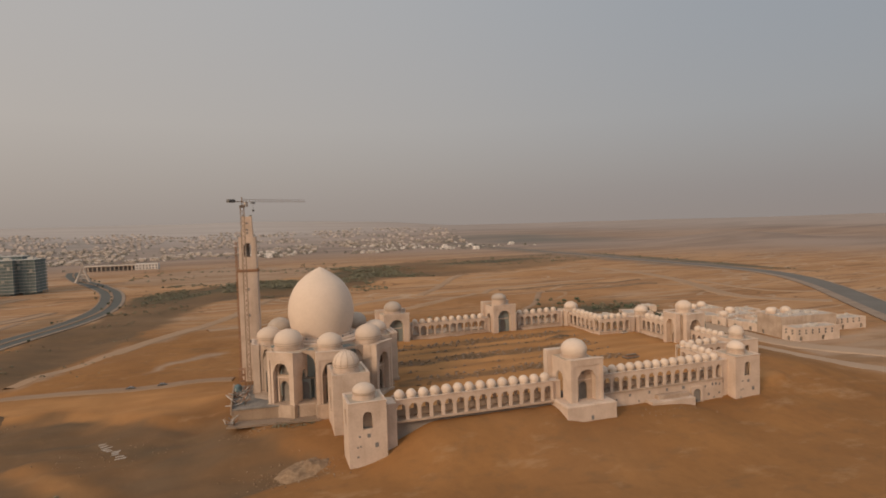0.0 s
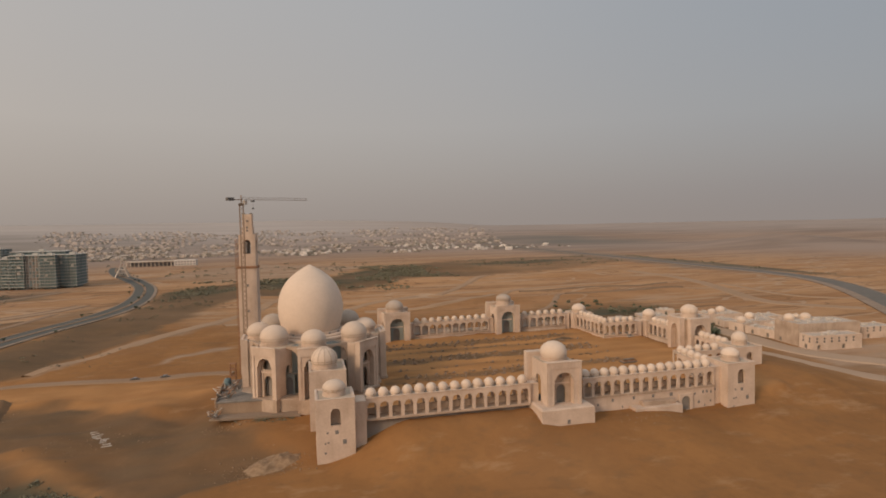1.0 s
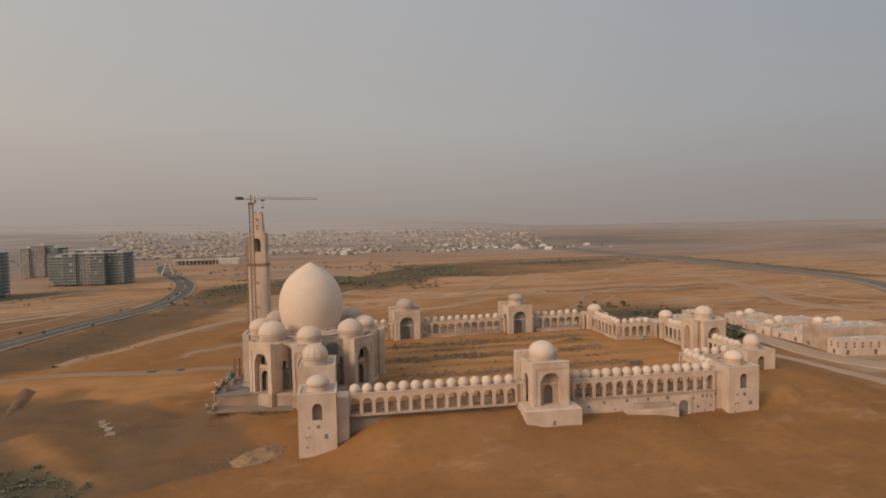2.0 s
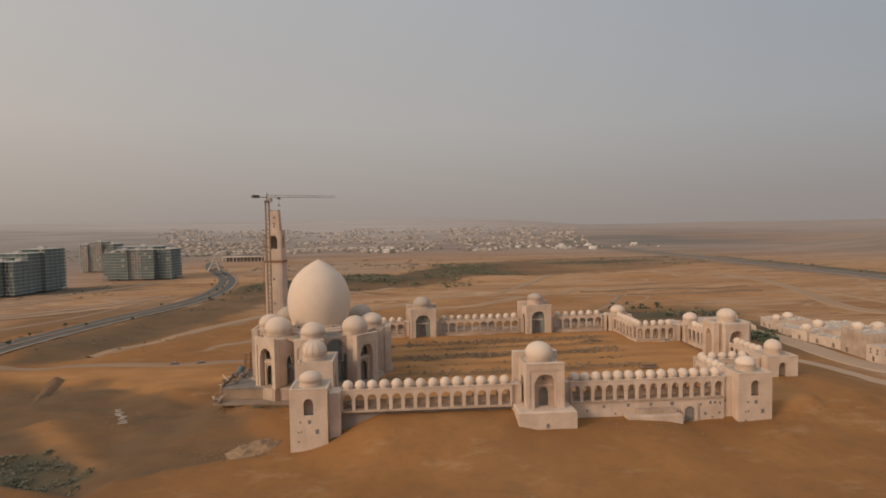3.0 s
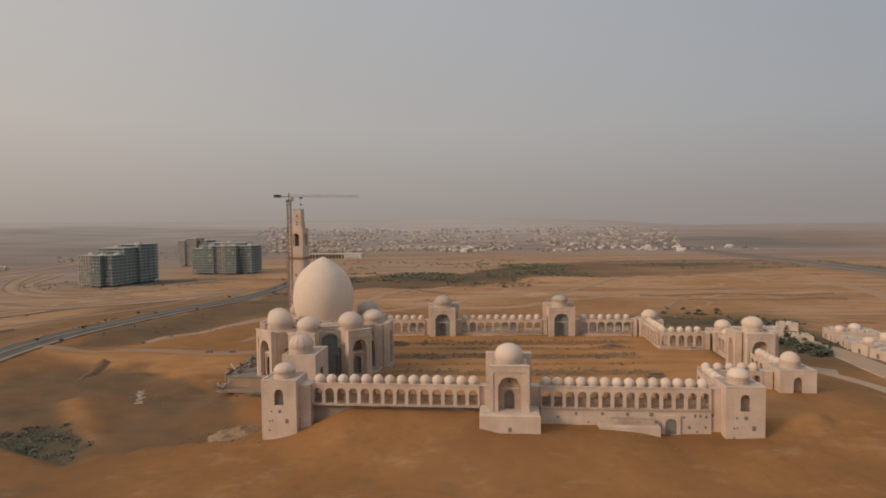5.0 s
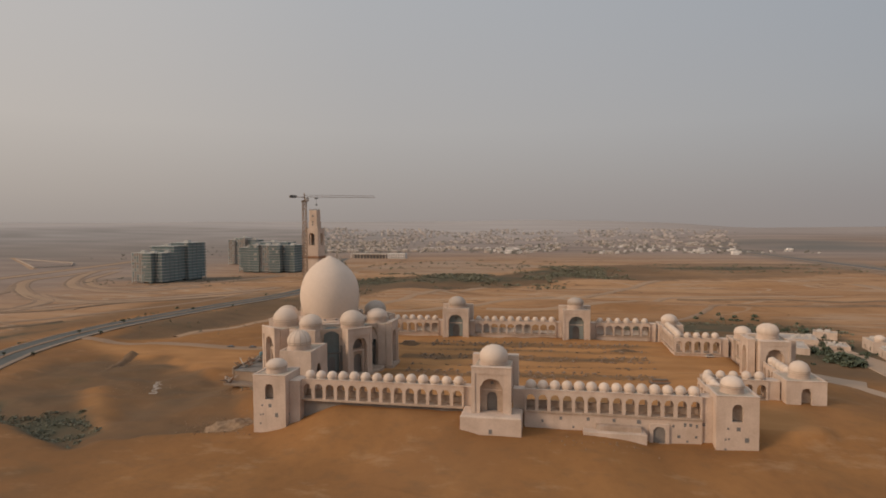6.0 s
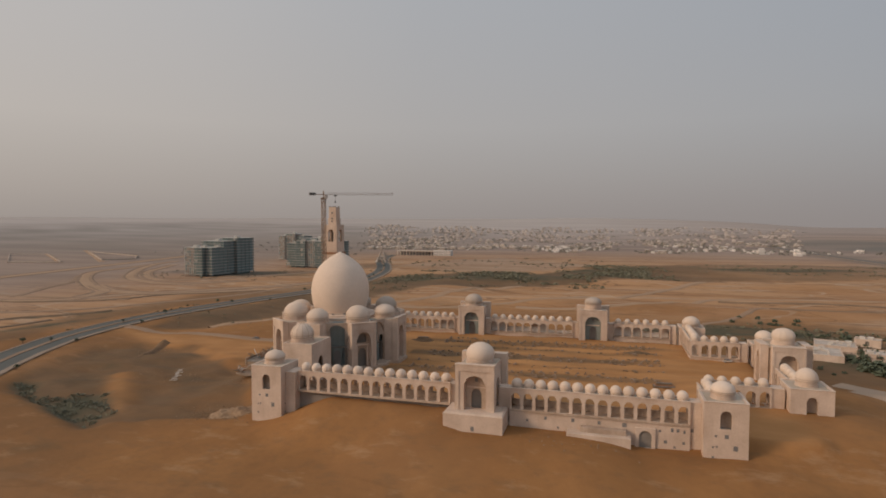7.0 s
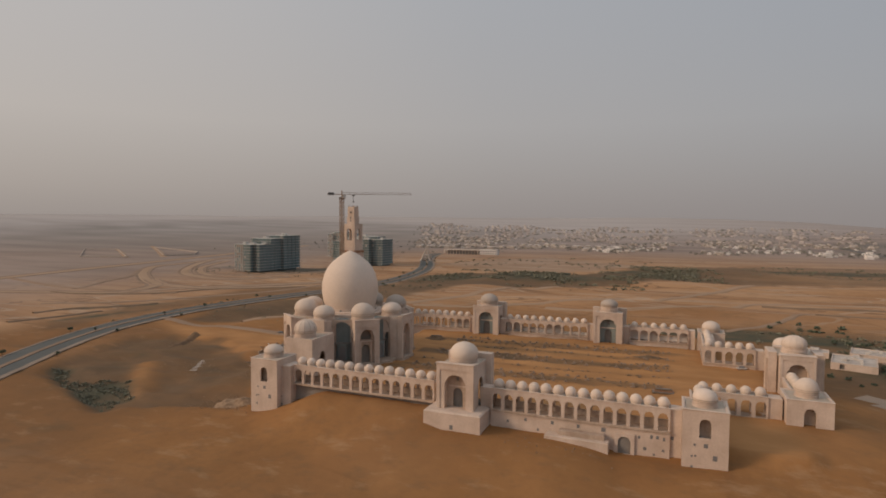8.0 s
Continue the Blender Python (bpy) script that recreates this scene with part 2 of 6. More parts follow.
def arched_wall(bm, x0, x1, z0, z1, t, openings, m=None, point=0.14):
    """A wall along local x with its outer face at y = 0 and its inner face at y = t; openings are (centre, width, sill, springing, top)."""
    def face(pts):
        quad(bm, [(x, 0, z) for x, z in pts], m)
        quad(bm, [(x, t, z) for x, z in pts[::-1]], m)

    def cheek(a, b):
        quad(bm, [(a[0], 0, a[1]), (a[0], t, a[1]), (b[0], t, b[1]), (b[0], 0, b[1])], m)

    at = x0
    for c, w, sill, spring, top in sorted(openings):
        a, b = c - w / 2, c + w / 2
        if a - at > 1e-4:
            face([(at, z0), (a, z0), (a, z1), (at, z1)])
            cheek((a, z0), (at, z0))
        if sill > z0 + 1e-4:
            face([(a, z0), (b, z0), (b, sill), (a, sill)])
            cheek((b, sill), (a, sill))
            cheek((b, z0), (a, z0))
        cheek((a, sill), (a, spring))
        cheek((b, spring), (b, sill))
        line = [(c + x, z) for x, z in arch_line(w, spring, top, point=point)]
        for p, q in zip(line, line[1:]):
            face([p, q, (q[0], z1), (p[0], z1)])
            cheek(p, q)
        at = b
    if x1 - at > 1e-4:
        face([(at, z0), (x1, z0), (x1, z1), (at, z1)])
        cheek((x1, z0), (at, z0))
    quad(bm, [(x0, 0, z1), (x1, 0, z1), (x1, t, z1), (x0, t, z1)], m)
    quad(bm, [(x0, t, z0), (x0, 0, z0), (x0, 0, z1), (x0, t, z1)], m)
    quad(bm, [(x1, 0, z0), (x1, t, z0), (x1, t, z1), (x1, 0, z1)], m)
    return bm


def dome_profile(r, h, stilt=0.0, tip=0.0, n=16):
    """Outline of a swelling dome: drawn in at its foot, widest a little above it; stilt sets how far it is drawn in, tip how pointed it ends."""
    a0 = -0.34 - 0.12 * stilt
    low = math.sin(a0)
    out = []
    for i in range(n):
        a = a0 + (math.pi / 2 - a0) * i / n
        out.append((r * math.cos(a), h * ((math.sin(a) - low) / (1 - low) * (1 - tip) + tip * i / n)))
    return out + [(0, h)]


def drum_profile(r, z0, z1):
    """Stepped rings of mouldings under a dome."""
    h = z1 - z0
    return [(r * 1.05, z0), (r * 1.05, z0 + h * 0.24), (r * 0.96, z0 + h * 0.25), (r * 0.96, z0 + h * 0.44), (r * 1.01, z0 + h * 0.48),
            (r * 1.01, z0 + h * 0.66), (r * 0.92, z0 + h * 0.67), (r * 0.92, z0 + h * 0.84), (r * 0.96, z0 + h * 0.88), (r * 0.96, z1), (0, z1)]


def four_sides(x0, x1, y0, y1, t=0.0):
    """Poses and lengths of the four outer wall faces of a block: south, east, north, west; the east and west ones fit between the others, of thickness t."""
    return ((pose(x0, y0, 0), x1 - x0), (pose(x1, y0 + t, 0, rz=90), y1 - y0 - 2 * t), (pose(x1, y1, 0, rz=180), x1 - x0), (pose(x0, y1 - t, 0, rz=270), y1 - y0 - 2 * t))


def domed_top(parent, r, roof_z, top_z, drum=1.4, cx=0.0, cy=0.0, name="dome", seg=48, bands=(0.10, 0.24), skin=None):
    bm = bmesh.new()
    lathe(bm, drum_profile(r, roof_z, roof_z + drum), seg, cx, cy)
    part("drum", bm, PLASTER, parent, "moulded ring of pale plaster under the dome")
    bm = bmesh.new()
    lathe(bm, [(a, z + roof_z + drum) for a, z in dome_profile(r, top_z - roof_z - drum, 0.6, 0.06)], seg, cx, cy)
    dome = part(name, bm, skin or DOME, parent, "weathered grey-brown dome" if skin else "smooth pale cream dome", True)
    h = top_z - roof_z - drum
    for u in bands:
        # raised band round the foot of the dome
        z = roof_z + drum + h * u
        prof = dome_profile(r, h, 0.6, 0.06)
        a = next(p[0] + (q[0] - p[0]) * (h * u - p[1]) / (q[1] - p[1]) for p, q in zip(prof, prof[1:]) if q[1] >= h * u)
        bm = bmesh.new()
        lathe(bm, [(a - 0.1, z - 0.18), (a + 0.10, z - 0.13), (a + 0.10, z + 0.07), (a - 0.12, z + 0.13)], seg, cx, cy)
        part("band", bm, STAINED, dome)
    return dome


# ---- terrain ----
def smooth(a, b, v):
    u = min(1.0, max(0.0, (v - a) / (b - a)))
    return u * u * (3 - 2 * u)


def pad(x, y, x0, x1, y0, y1, edge):
    """1 inside a rectangle, falling to 0 over the given distance outside it."""
    d = math.hypot(max(x0 - x, 0, x - x1), max(y0 - y, 0, y - y1))
    return 1 - smooth(0, edge, d)


def inside(x, y, plan, soft):
    """1 inside a plan outline, 0 outside, with a soft edge."""
    best, odd = 1e9, False
    for (ax, ay), (bx, by) in zip(plan, plan[1:] + plan[:1]):
        dx, dy = bx - ax, by - ay
        t = min(1.0, max(0.0, ((x - ax) * dx + (y - ay) * dy) / (dx * dx + dy * dy)))
        best = min(best, math.hypot(x - ax - t * dx, y - ay - t * dy))
        if (ay > y) != (by > y) and x < ax + (y - ay) * dx / dy:
            odd = not odd
    return smooth(-soft, soft, best if odd else -best)


GROUND = -13.0


HOLLOW = [(-239, 4), (-244, 14), (-231, 13), (-216, 1), (-202, 1), (-187, 14), (-158, -9), (-157, -22), (-150, -32), (-170, -24), (-195, -15), (-210, -10)]
PIT = [(-240, 6), (-258, 52), (-268, 86), (-250, 100), (-205, 100), (-160, 70), (-140, 58), (-100, 4), (-104, -8), (-121, -12), (-146, -23), (-150, -34), (-175, -24), (-211, -9)]
LOBE = [(-208, 36), (-199, 40), (-172, 14), (-159, -8), (-188, 16)]
APRON = [(186, 84), (226, 76), (262, 84), (310, 95), (340, 60), (310, 0), (250, -50), (196, -20), (182, 10), (186, 50)]


def terrain(x, y):
    far = math.hypot(x, y)
    z = GROUND + 0.5 * noise.noise((x / 150, y / 150, 0)) * smooth(120, 260, far)
    z += 7.0 * noise.noise((x / 900, y / 900, 3.0)) * smooth(900, 2200, far)
    z += 122.0 * smooth(1500, 4800, far) * (1 - 0.62 * smooth(300, 1600, x)) * (0.92 + 0.1 * noise.noise((x / 700, y / 700, 8.0)))
    z += 26.0 * math.exp(-((x - 1250) / 230) ** 2 - ((y - 1180) / 150) ** 2) * (1 + 0.5 * noise.noise((x / 90, y / 90, 2.0)))
    # raised court, its podium side and the sand heaped against the walls
    inner = pad(x, y, -80, 112, 3, 152, 9)
    z = max(z, GROUND + 8.2 * inner)
    if inner > 0.9:
        z += 0.55 * noise.noise((x / 26, y / 5, 4.0)) + 0.3 * noise.noise((x / 7, y / 4, 9.0))
    z = max(z, GROUND + 10.2 * pad(x, y, -56, -14, -3.2, 0, 34) * (1 + 0.06 * noise.noise((x / 9, y / 9, 1))))
    z = max(z, GROUND + 6.2 * pad(x, y, -14, 34, -13, 0, 46))
    z = max(z, GROUND + 3.6 * pad(x, y, 8, 92, -8, 0, 40))
    z = max(z, GROUND + 10.2 * pad(x, y, 88, 122, 30, 62, 62))
    z = max(z, GROUND + 3.4 * pad(x, y, -128, -86, 24, 90, 22))
    # worked-over mound west of the hall
    z += (2.2 * noise.noise((x / 30, y / 22, 14.0)) + 0.8 * noise.noise((x / 12, y / 9, 4.0))) * pad(x, y, -225, -150, 10, 90, 32)
    # dug-out slope beside the terrace, with a scrubby hollow
    if -275 < x < -88 and -45 < y < 110:
        wx, wy = x + 3 * noise.noise((x / 13, y / 13, 1.0)), y + 3 * noise.noise((x / 11, y / 11, 6.0))
        z -= (2.2 + 0.9 * noise.noise((x / 14, y / 10, 7.0))) * inside(wx, wy, PIT, 4) + 1.8 * inside(wx, wy, HOLLOW, 6) - 1.2 * inside(wx, wy, LOBE, 5)
    # dry gully beside the avenue
    z -= 3.5 * pad(x, y, -272, -262, 150, 190, 26) + 3.5 * pad(x, y, -250, -240, 210, 300, 30)
    # eroded terraces behind the compound
    bank = smooth(190, 260, y) * (1 - smooth(700, 950, y)) * (1 - smooth(300, 360, x)) * smooth(-205, -150, x)
    if bank > 0:
        w = noise.noise((x / 160, y / 26, 21.0)) + 0.5 * noise.noise((x / 60, y / 14, 5.0))
        z += bank * (1.9 * w + 5.0 * smooth(0.0, 0.35, noise.noise((x / 330, y / 110, 31.0))) - 1.5)
    if far < 400:
        z += 0.35 * noise.noise((x / 11, y / 11, 5.0))
    return z


# ---- ground ----
def ground_material():
    m = bpy.data.materials.new("desert_sand")
    m.use_nodes = True
    n, l = m.node_tree.nodes, m.node_tree.links
    b = n["Principled BSDF"]
    b.inputs["Roughness"].default_value = 0.97
    b.inputs["Specular IOR Level"].default_value = 0.1
    g = n.new("ShaderNodeNewGeometry")
    soil = n.new("ShaderNodeAttribute")
    soil.attribute_name = "soil"
    sp = n.new("ShaderNodeSeparateColor")
    l.new(soil.outputs["Color"], sp.inputs[0])

    def tex(scale, detail, stretch=None, rough=0.55):
        t = n.new("ShaderNodeTexNoise")
        t.inputs["Scale"].default_value = scale
        t.inputs["Detail"].default_value = detail
        t.inputs["Roughness"].default_value = rough
        if stretch:
            mp = n.new("ShaderNodeMapping")
            mp.inputs["Scale"].default_value = stretch
            mp.inputs["Rotation"].default_value = (0, 0, 0.12)
            l.new(g.outputs["Position"], mp.inputs[0])
            l.new(mp.outputs[0], t.inputs["Vector"])
        else:
            l.new(g.outputs["Position"], t.inputs["Vector"])
        return t.outputs[0]

    def mixed(fac, a, c):
        x = n.new("ShaderNodeMix")
        x.data_type = "RGBA"
        for v, i in ((fac, 0), (a, 6), (c, 7)):
            if isinstance(v, tuple):
                x.inputs[i].default_value = (*v, 1)
            else:
                l.new(v, x.inputs[i])
        return x.outputs[2]

    def span(v, a, c, hi=1.0):
        r = n.new("ShaderNodeMapRange")
        r.inputs["From Min"].default_value, r.inputs["From Max"].default_value, r.inputs["To Max"].default_value = a, c, hi
        l.new(v, r.inputs["Value"])
        return r.outputs[0]

    def lines(scale, stretch, width, hi):
        """Thin winding lines where a noise crosses its middle."""
        d = n.new("ShaderNodeMath")
        d.operation = "COMPARE"
        l.new(tex(scale, 3, stretch, 0.45), d.inputs[0])
        d.inputs[1].default_value, d.inputs[2].default_value = 0.5, width
        f = n.new("ShaderNodeMath")
        f.operation = "MULTIPLY"
        l.new(d.outputs[0], f.inputs[0])
        f.inputs[1].default_value = hi
        return f.outputs[0]

    sand = mixed(span(tex(0.022, 5), 0.35, 0.7), (0.315, 0.155, 0.060), (0.239, 0.115, 0.046))
    sand = mixed(span(tex(0.3, 6), 0.45, 0.8, 0.35), sand, (0.193, 0.097, 0.042))
    earth = mixed(span(tex(0.03, 6), 0.36, 0.66), (0.189, 0.099, 0.045), (0.252, 0.126, 0.053))
    sand = mixed(soil.outputs["Alpha"], sand, earth)
    pale = mixed(span(tex(0.012, 7, (0.35, 1.6, 1)), 0.40, 0.62), (0.441, 0.259, 0.139), (0.323, 0.175, 0.088))
    pale = mixed(span(tex(0.03, 7, (0.3, 2.2, 1)), 0.54, 0.66, 0.75), pale, (0.420, 0.298, 0.202))
    pale = mixed(span(tex(0.045, 7, (0.3, 2.0, 1)), 0.56, 0.68, 0.75), pale, (0.176, 0.100, 0.057))
    pale = mixed(lines(0.0065, (0.6, 1.7, 1), 0.007, 0.6), pale, (0.462, 0.344, 0.244))
    pale = mixed(lines(0.010, (0.5, 1.6, 1), 0.005, 0.6), pale, (0.151, 0.091, 0.055))
    sand = mixed(span(tex(0.06, 7, (1.0, 0.35, 1), 0.6), 0.56, 0.72, 0.35), sand, (0.168, 0.082, 0.036))
    col = mixed(sp.outputs[0], sand, pale)
    col = mixed(span(tex(0.11, 8, (0.8, 1.3, 1), 0.7), 0.52, 0.68, 0.42), col, (0.176, 0.105, 0.056))
    col = mixed(span(tex(0.07, 8, (0.7, 1.5, 1), 0.7), 0.56, 0.72, 0.5), col, (0.412, 0.260, 0.147))
    scrub = mixed(span(tex(0.05, 7), 0.42, 0.60), (0.122, 0.092, 0.057), (0.080, 0.076, 0.050))
    # ragged edge: the share of scrub plus a little noise, cut at a threshold
    rag = n.new("ShaderNodeMath")
    rag.operation = "MULTIPLY_ADD"
    l.new(tex(0.02, 8, (1.0, 2.0, 1.0), 0.65), rag.inputs[0])
    rag.inputs[1].default_value = 1.6
    l.new(sp.outputs[1], rag.inputs[2])
    # bare brown slopes and pale spoil flats
    cover = n.new("ShaderNodeAttribute")
    cover.attribute_name = "cover"
    cs = n.new("ShaderNodeSeparateColor")
    l.new(cover.outputs["Color"], cs.inputs[0])
    slope = mixed(span(tex(0.035, 8, (0.8, 1.6, 1), 0.65), 0.40, 0.66), (0.166, 0.106, 0.062), (0.119, 0.083, 0.052))
    slope = mixed(span(tex(0.12, 6, None, 0.65), 0.56, 0.70, 0.5), slope, (0.206, 0.128, 0.074))
    col = mixed(cs.outputs[0], col, slope)
    col = mixed(span(rag.outputs[0], 0.95, 1.5), col, scrub)
    flat = mixed(span(tex(0.02, 8, (0.6, 2.0, 1), 0.65), 0.42, 0.62), (0.378, 0.273, 0.197), (0.252, 0.160, 0.097))
    col = mixed(cs.outputs[1], col, flat)
    # grey and near-white tones put distance haze into the soil colour
    haze = mixed(span(tex(0.004, 7, (0.5, 2.0, 1)), 0.4, 0.62), (0.318, 0.248, 0.206), (0.230, 0.180, 0.150))
    far_haze = mixed(span(tex(0.002, 6, (0.5, 2.5, 1)), 0.4, 0.62), (0.432, 0.385, 0.356), (0.392, 0.350, 0.322))
    haze = mixed(span(sp.outputs[2], 0.5, 1.0), haze, far_haze)
    col = mixed(span(sp.outputs[2], 0.0, 0.5), col, haze)
    # fresh orange sand
    fresh = mixed(span(tex(0.05, 7, (0.7, 1.4, 1), 0.6), 0.40, 0.68), (0.450, 0.232, 0.096), (0.360, 0.180, 0.074))
    col = mixed(cover.outputs["Alpha"], col, fresh)
    col = mixed(cs.outputs[2], col, (0.181, 0.164, 0.143))
    l.new(col, b.inputs["Base Color"])
    bp = n.new("ShaderNodeBump")
    bp.inputs["Strength"].default_value = 0.28
    bp.inputs["Distance"].default_value = 1.2
    l.new(tex(0.16, 8), bp.inputs["Height"])
    l.new(bp.outputs[0], b.inputs["Normal"])
    return m


def blob(x, y, cx, cy, rx, ry, turn=0.0):
    c, s = math.cos(turn), math.sin(turn)
    u, v = ((x - cx) * c + (y - cy) * s) / rx, (-(x - cx) * s + (y - cy) * c) / ry
    return 1 - smooth(0.55, 1.15, math.hypot(u, v))


def soils(x, y):
    """Shares of pale soil, scrub-covered soil and painted haze grey at a place."""
    far = math.hypot(x, y + 100)
    k = 0.25 * noise.noise((x / 60, y / 60, 2.0))
    pale = smooth(230, 420, y + 60 * k) * 0.95
    pale = max(pale, smooth(330, 420, -x + 60 * k), smooth(140, 260, x + 40 * k) * 0.9)
    scrub = max(blob(x, y, -110, 600, 170, 50, 0.35) * 0.9, blob(x, y, 40, 770, 90, 60, 0.6) * 0.8, blob(x, y, 320, 860, 150, 50, 0.2) * 0.8, blob(x, y, -225, 560, 50, 60) * 0.8,
                blob(x, y, 175, 225, 60, 70, 0.2) * 0.55, blob(x, y, -80, 612, 95, 72, 0.2) * 0.9, blob(x, y, 62, 740, 42, 130, -0.1) * 0.9,
                blob(x, y, 188, 178, 40, 45) * 0.6, blob(x, y, 120, 262, 110, 26), inside(x + 5 * noise.noise((x / 9, y / 9, 3.0)), y + 5 * noise.noise((x / 9, y / 9, 7.0)), HOLLOW, 5) * 0.85 if -260 < x < -135 and -45 < y < 30 else 0.0,
                blob(x, y, -530, 570, 150, 45), blob(x, y, 20, 134, 80, 5) * 0.4, blob(x, y, 10, 112, 75, 7) * 0.5, blob(x, y, 0, 88, 75, 6) * 0.4,
                blob(x, y, -10, 62, 66, 5) * 0.35, blob(x, y, -405, 172, 8, 60, -0.65) * 0.8, blob(x, y, -368, 135, 7, 55, -0.25) * 0.8, blob(x, y, 1250, 1150, 250, 160) * 0.7,
                blob(x, y, 602, 680, 24, 320, 0.02) * 0.8)
    # painted haze: grows with distance and westwards, weaker in the far east
    haze = 0.5 * smooth(900, 1700, far) + 0.5 * smooth(1500, 3300, far)
    haze -= 0.42 * smooth(-300, 1500, x) * smooth(1500, 2600, far) * (1 - 0.3 * smooth(2600, 3900, far))
    haze = max(haze, smooth(330, 800, -x) * 0.46)
    brown = max(smooth(95, 150, -x + 60 * k) * (1 - smooth(95, 150, y + 60 * k)), 0.25 * (1 - smooth(-70, -20, y + 40 * k)))
    return min(1, max(0, pale + k)), min(1, scrub * (0.85 + k)), haze, min(1, max(0, brown + k))


SLOPE_EAST = [(-302, 182), (-306, 240), (-290, 300), (-264, 385), (-258, 470), (-262, 540), (-205, 660), (-86, 690), (11, 790), (128, 930), (258, 975), (409, 1015), (520, 1000), (520, 800),
              (306, 672), (203, 660), (105, 610), (19, 575), (-59, 505), (-145, 478), (-186, 413), (-200, 316), (-222, 247), (-246, 208), (-256, 168), (-292, 162)]
SLOPE_WEST = [(-345, 70), (-372, 95), (-388, 150), (-384, 205), (-378, 300), (-372, 342), (-336, 385), (-306, 466), (-303, 545), (-292, 470), (-298, 385), (-325, 297), (-340, 245), (-350, 180), (-347, 125)]
SPOIL = [(-330, 790), (-310, 880), (-270, 985), (-180, 1050), (-50, 965), (40, 880), (-20, 800), (-100, 715), (-215, 690)]


def fresh_sand(x, y):
    """Share of bright loose sand: the court and the strip below the packed track."""
    court = pad(x, y, -74, 104, 8, 146, 12) * (0.72 + 0.6 * noise.noise((x / 40, y / 9, 6.0)))
    strip_ = inside(x, y, [(-312, 140), (-250, 130), (-150, 126), (-130, 118), (-134, 88), (-160, 76), (-205, 84), (-252, 104), (-282, 124)], 10) * (0.75 + 0.5 * noise.noise((x / 22, y / 10, 3.0))) if 50 < y < 160 and x < -100 else 0.0
    lobe = inside(x, y, LOBE, 6) * 0.5 if -220 < x < -145 and -20 < y < 50 else 0.0
    return min(1.0, max(0.0, court, strip_, lobe))


def covers(x, y):
    """Shares of bare brown slope and of pale spoil flat at a place."""
    # western blobs put grey haze into the far plain's colour
    grey = max(blob(x, y, 860, 1800, 330, 420, 0.3), blob(x, y, -1650, 1900, 1350, 1250) * 0.6, blob(x, y, -900, 1150, 420, 350) * 0.4) * (0.7 + 0.6 * noise.noise((x / 240, y / 160, 4.0)))
    # traffic-greyed strip along the highway
    if 380 < x < 720 and 430 < y < 1700:
        off = abs(x - 562 + 0.05 * max(0.0, y - 900) + 14 * noise.noise((x / 60, y / 90, 1.0)))
        grey = max(grey, (0.55 + 0.4 * noise.noise((x / 30, y / 60, 6.0))) * (1 - smooth(24, 70, off)) * smooth(430, 560, y))
    near, apron = 0.0, 0.0
    if -320 < x < -80 and -45 < y < 150:
        wx = x + 7 * noise.noise((x / 15, y / 15, 3.0)) + 3 * noise.noise((x / 5, y / 5, 3.0))
        wy = y + 6 * noise.noise((x / 12, y / 12, 7.0))
        k = noise.noise((x / 16, y / 9, 11.0))
        k2 = noise.noise((x / 40, y / 30, 4.0))
        near = max(inside(wx, wy, HOLLOW, 4) * (0.9 + 0.4 * k), inside(wx, wy, PIT, 4) * (0.78 + 0.3 * k + 0.35 * k2)) * (1 - 0.8 * inside(wx, wy, LOBE, 6))
    elif 170 < x < 350 and -60 < y < 105:
        apron = inside(x + 6 * noise.noise((x / 20, y / 20, 1.0)), y + 5 * noise.noise((x / 18, y / 18, 4.0)), APRON, 6) * (0.72 + 0.4 * noise.noise((x / 30, y / 14, 9.0)))
    near = min(1, max(0, near))
    if not (-420 < x < 560 and 40 < y < 1090):
        return near, apron, min(1, max(0, grey)), fresh_sand(x, y)
    wx = x + 14 * noise.noise((x / 45, y / 45, 3.0)) + 9 * noise.noise((x / 16, y / 16, 8.0))
    wy = y + 22 * noise.noise((x / 50, y / 50, 7.0)) + 16 * noise.noise((x / 17, y / 24, 5.0))
    k = noise.noise((x / 70, y / 40, 17.0))
    slope = max(inside(wx, wy, SLOPE_EAST, 9) * (0.95 + 0.25 * k) * (1 - 0.4 * smooth(90, 260, x)), inside(wx, y, SLOPE_WEST, 7) * 0.55, blob(wx, wy, 182, 164, 58, 72, 0.1) * 0.8, blob(wx, wy, 175, 265, 75, 60, 0.0) * 0.5)
    if -60 < x < 88 and y < 148:
        for q, half, share in ((60, 4.5, 0.75), (77, 2.0, 0.35), (95, 6.0, 0.85), (113, 2.5, 0.4), (128, 5.0, 0.7)):
            off = abs(y - 0.06 * x - q + 2.0 * noise.noise((x / 14, y / 9, 5.0)))
            slope = max(slope, (1 - smooth(half * 0.6, half * 1.3, off)) * (1 - smooth(58, 84, x + 8 * k)) * (share + 0.45 * noise.noise((x / 18, y / 6, 2.0))))
    pale = max(inside(wx, wy, SPOIL, 16) * 0.8, blob(wx, wy, -166, 192, 32, 8, 1.04) * 0.9, blob(wx, wy, -238, 184, 30, 10, 0.95) * 1.0, blob(wx, wy, -200, 268, 70, 8, 1.05) * 0.5)
    slope = min(1, max(0, slope, near))
    return slope, max(pale, apron), min(1, max(0, grey)), fresh_sand(x, y) * (1 - slope)


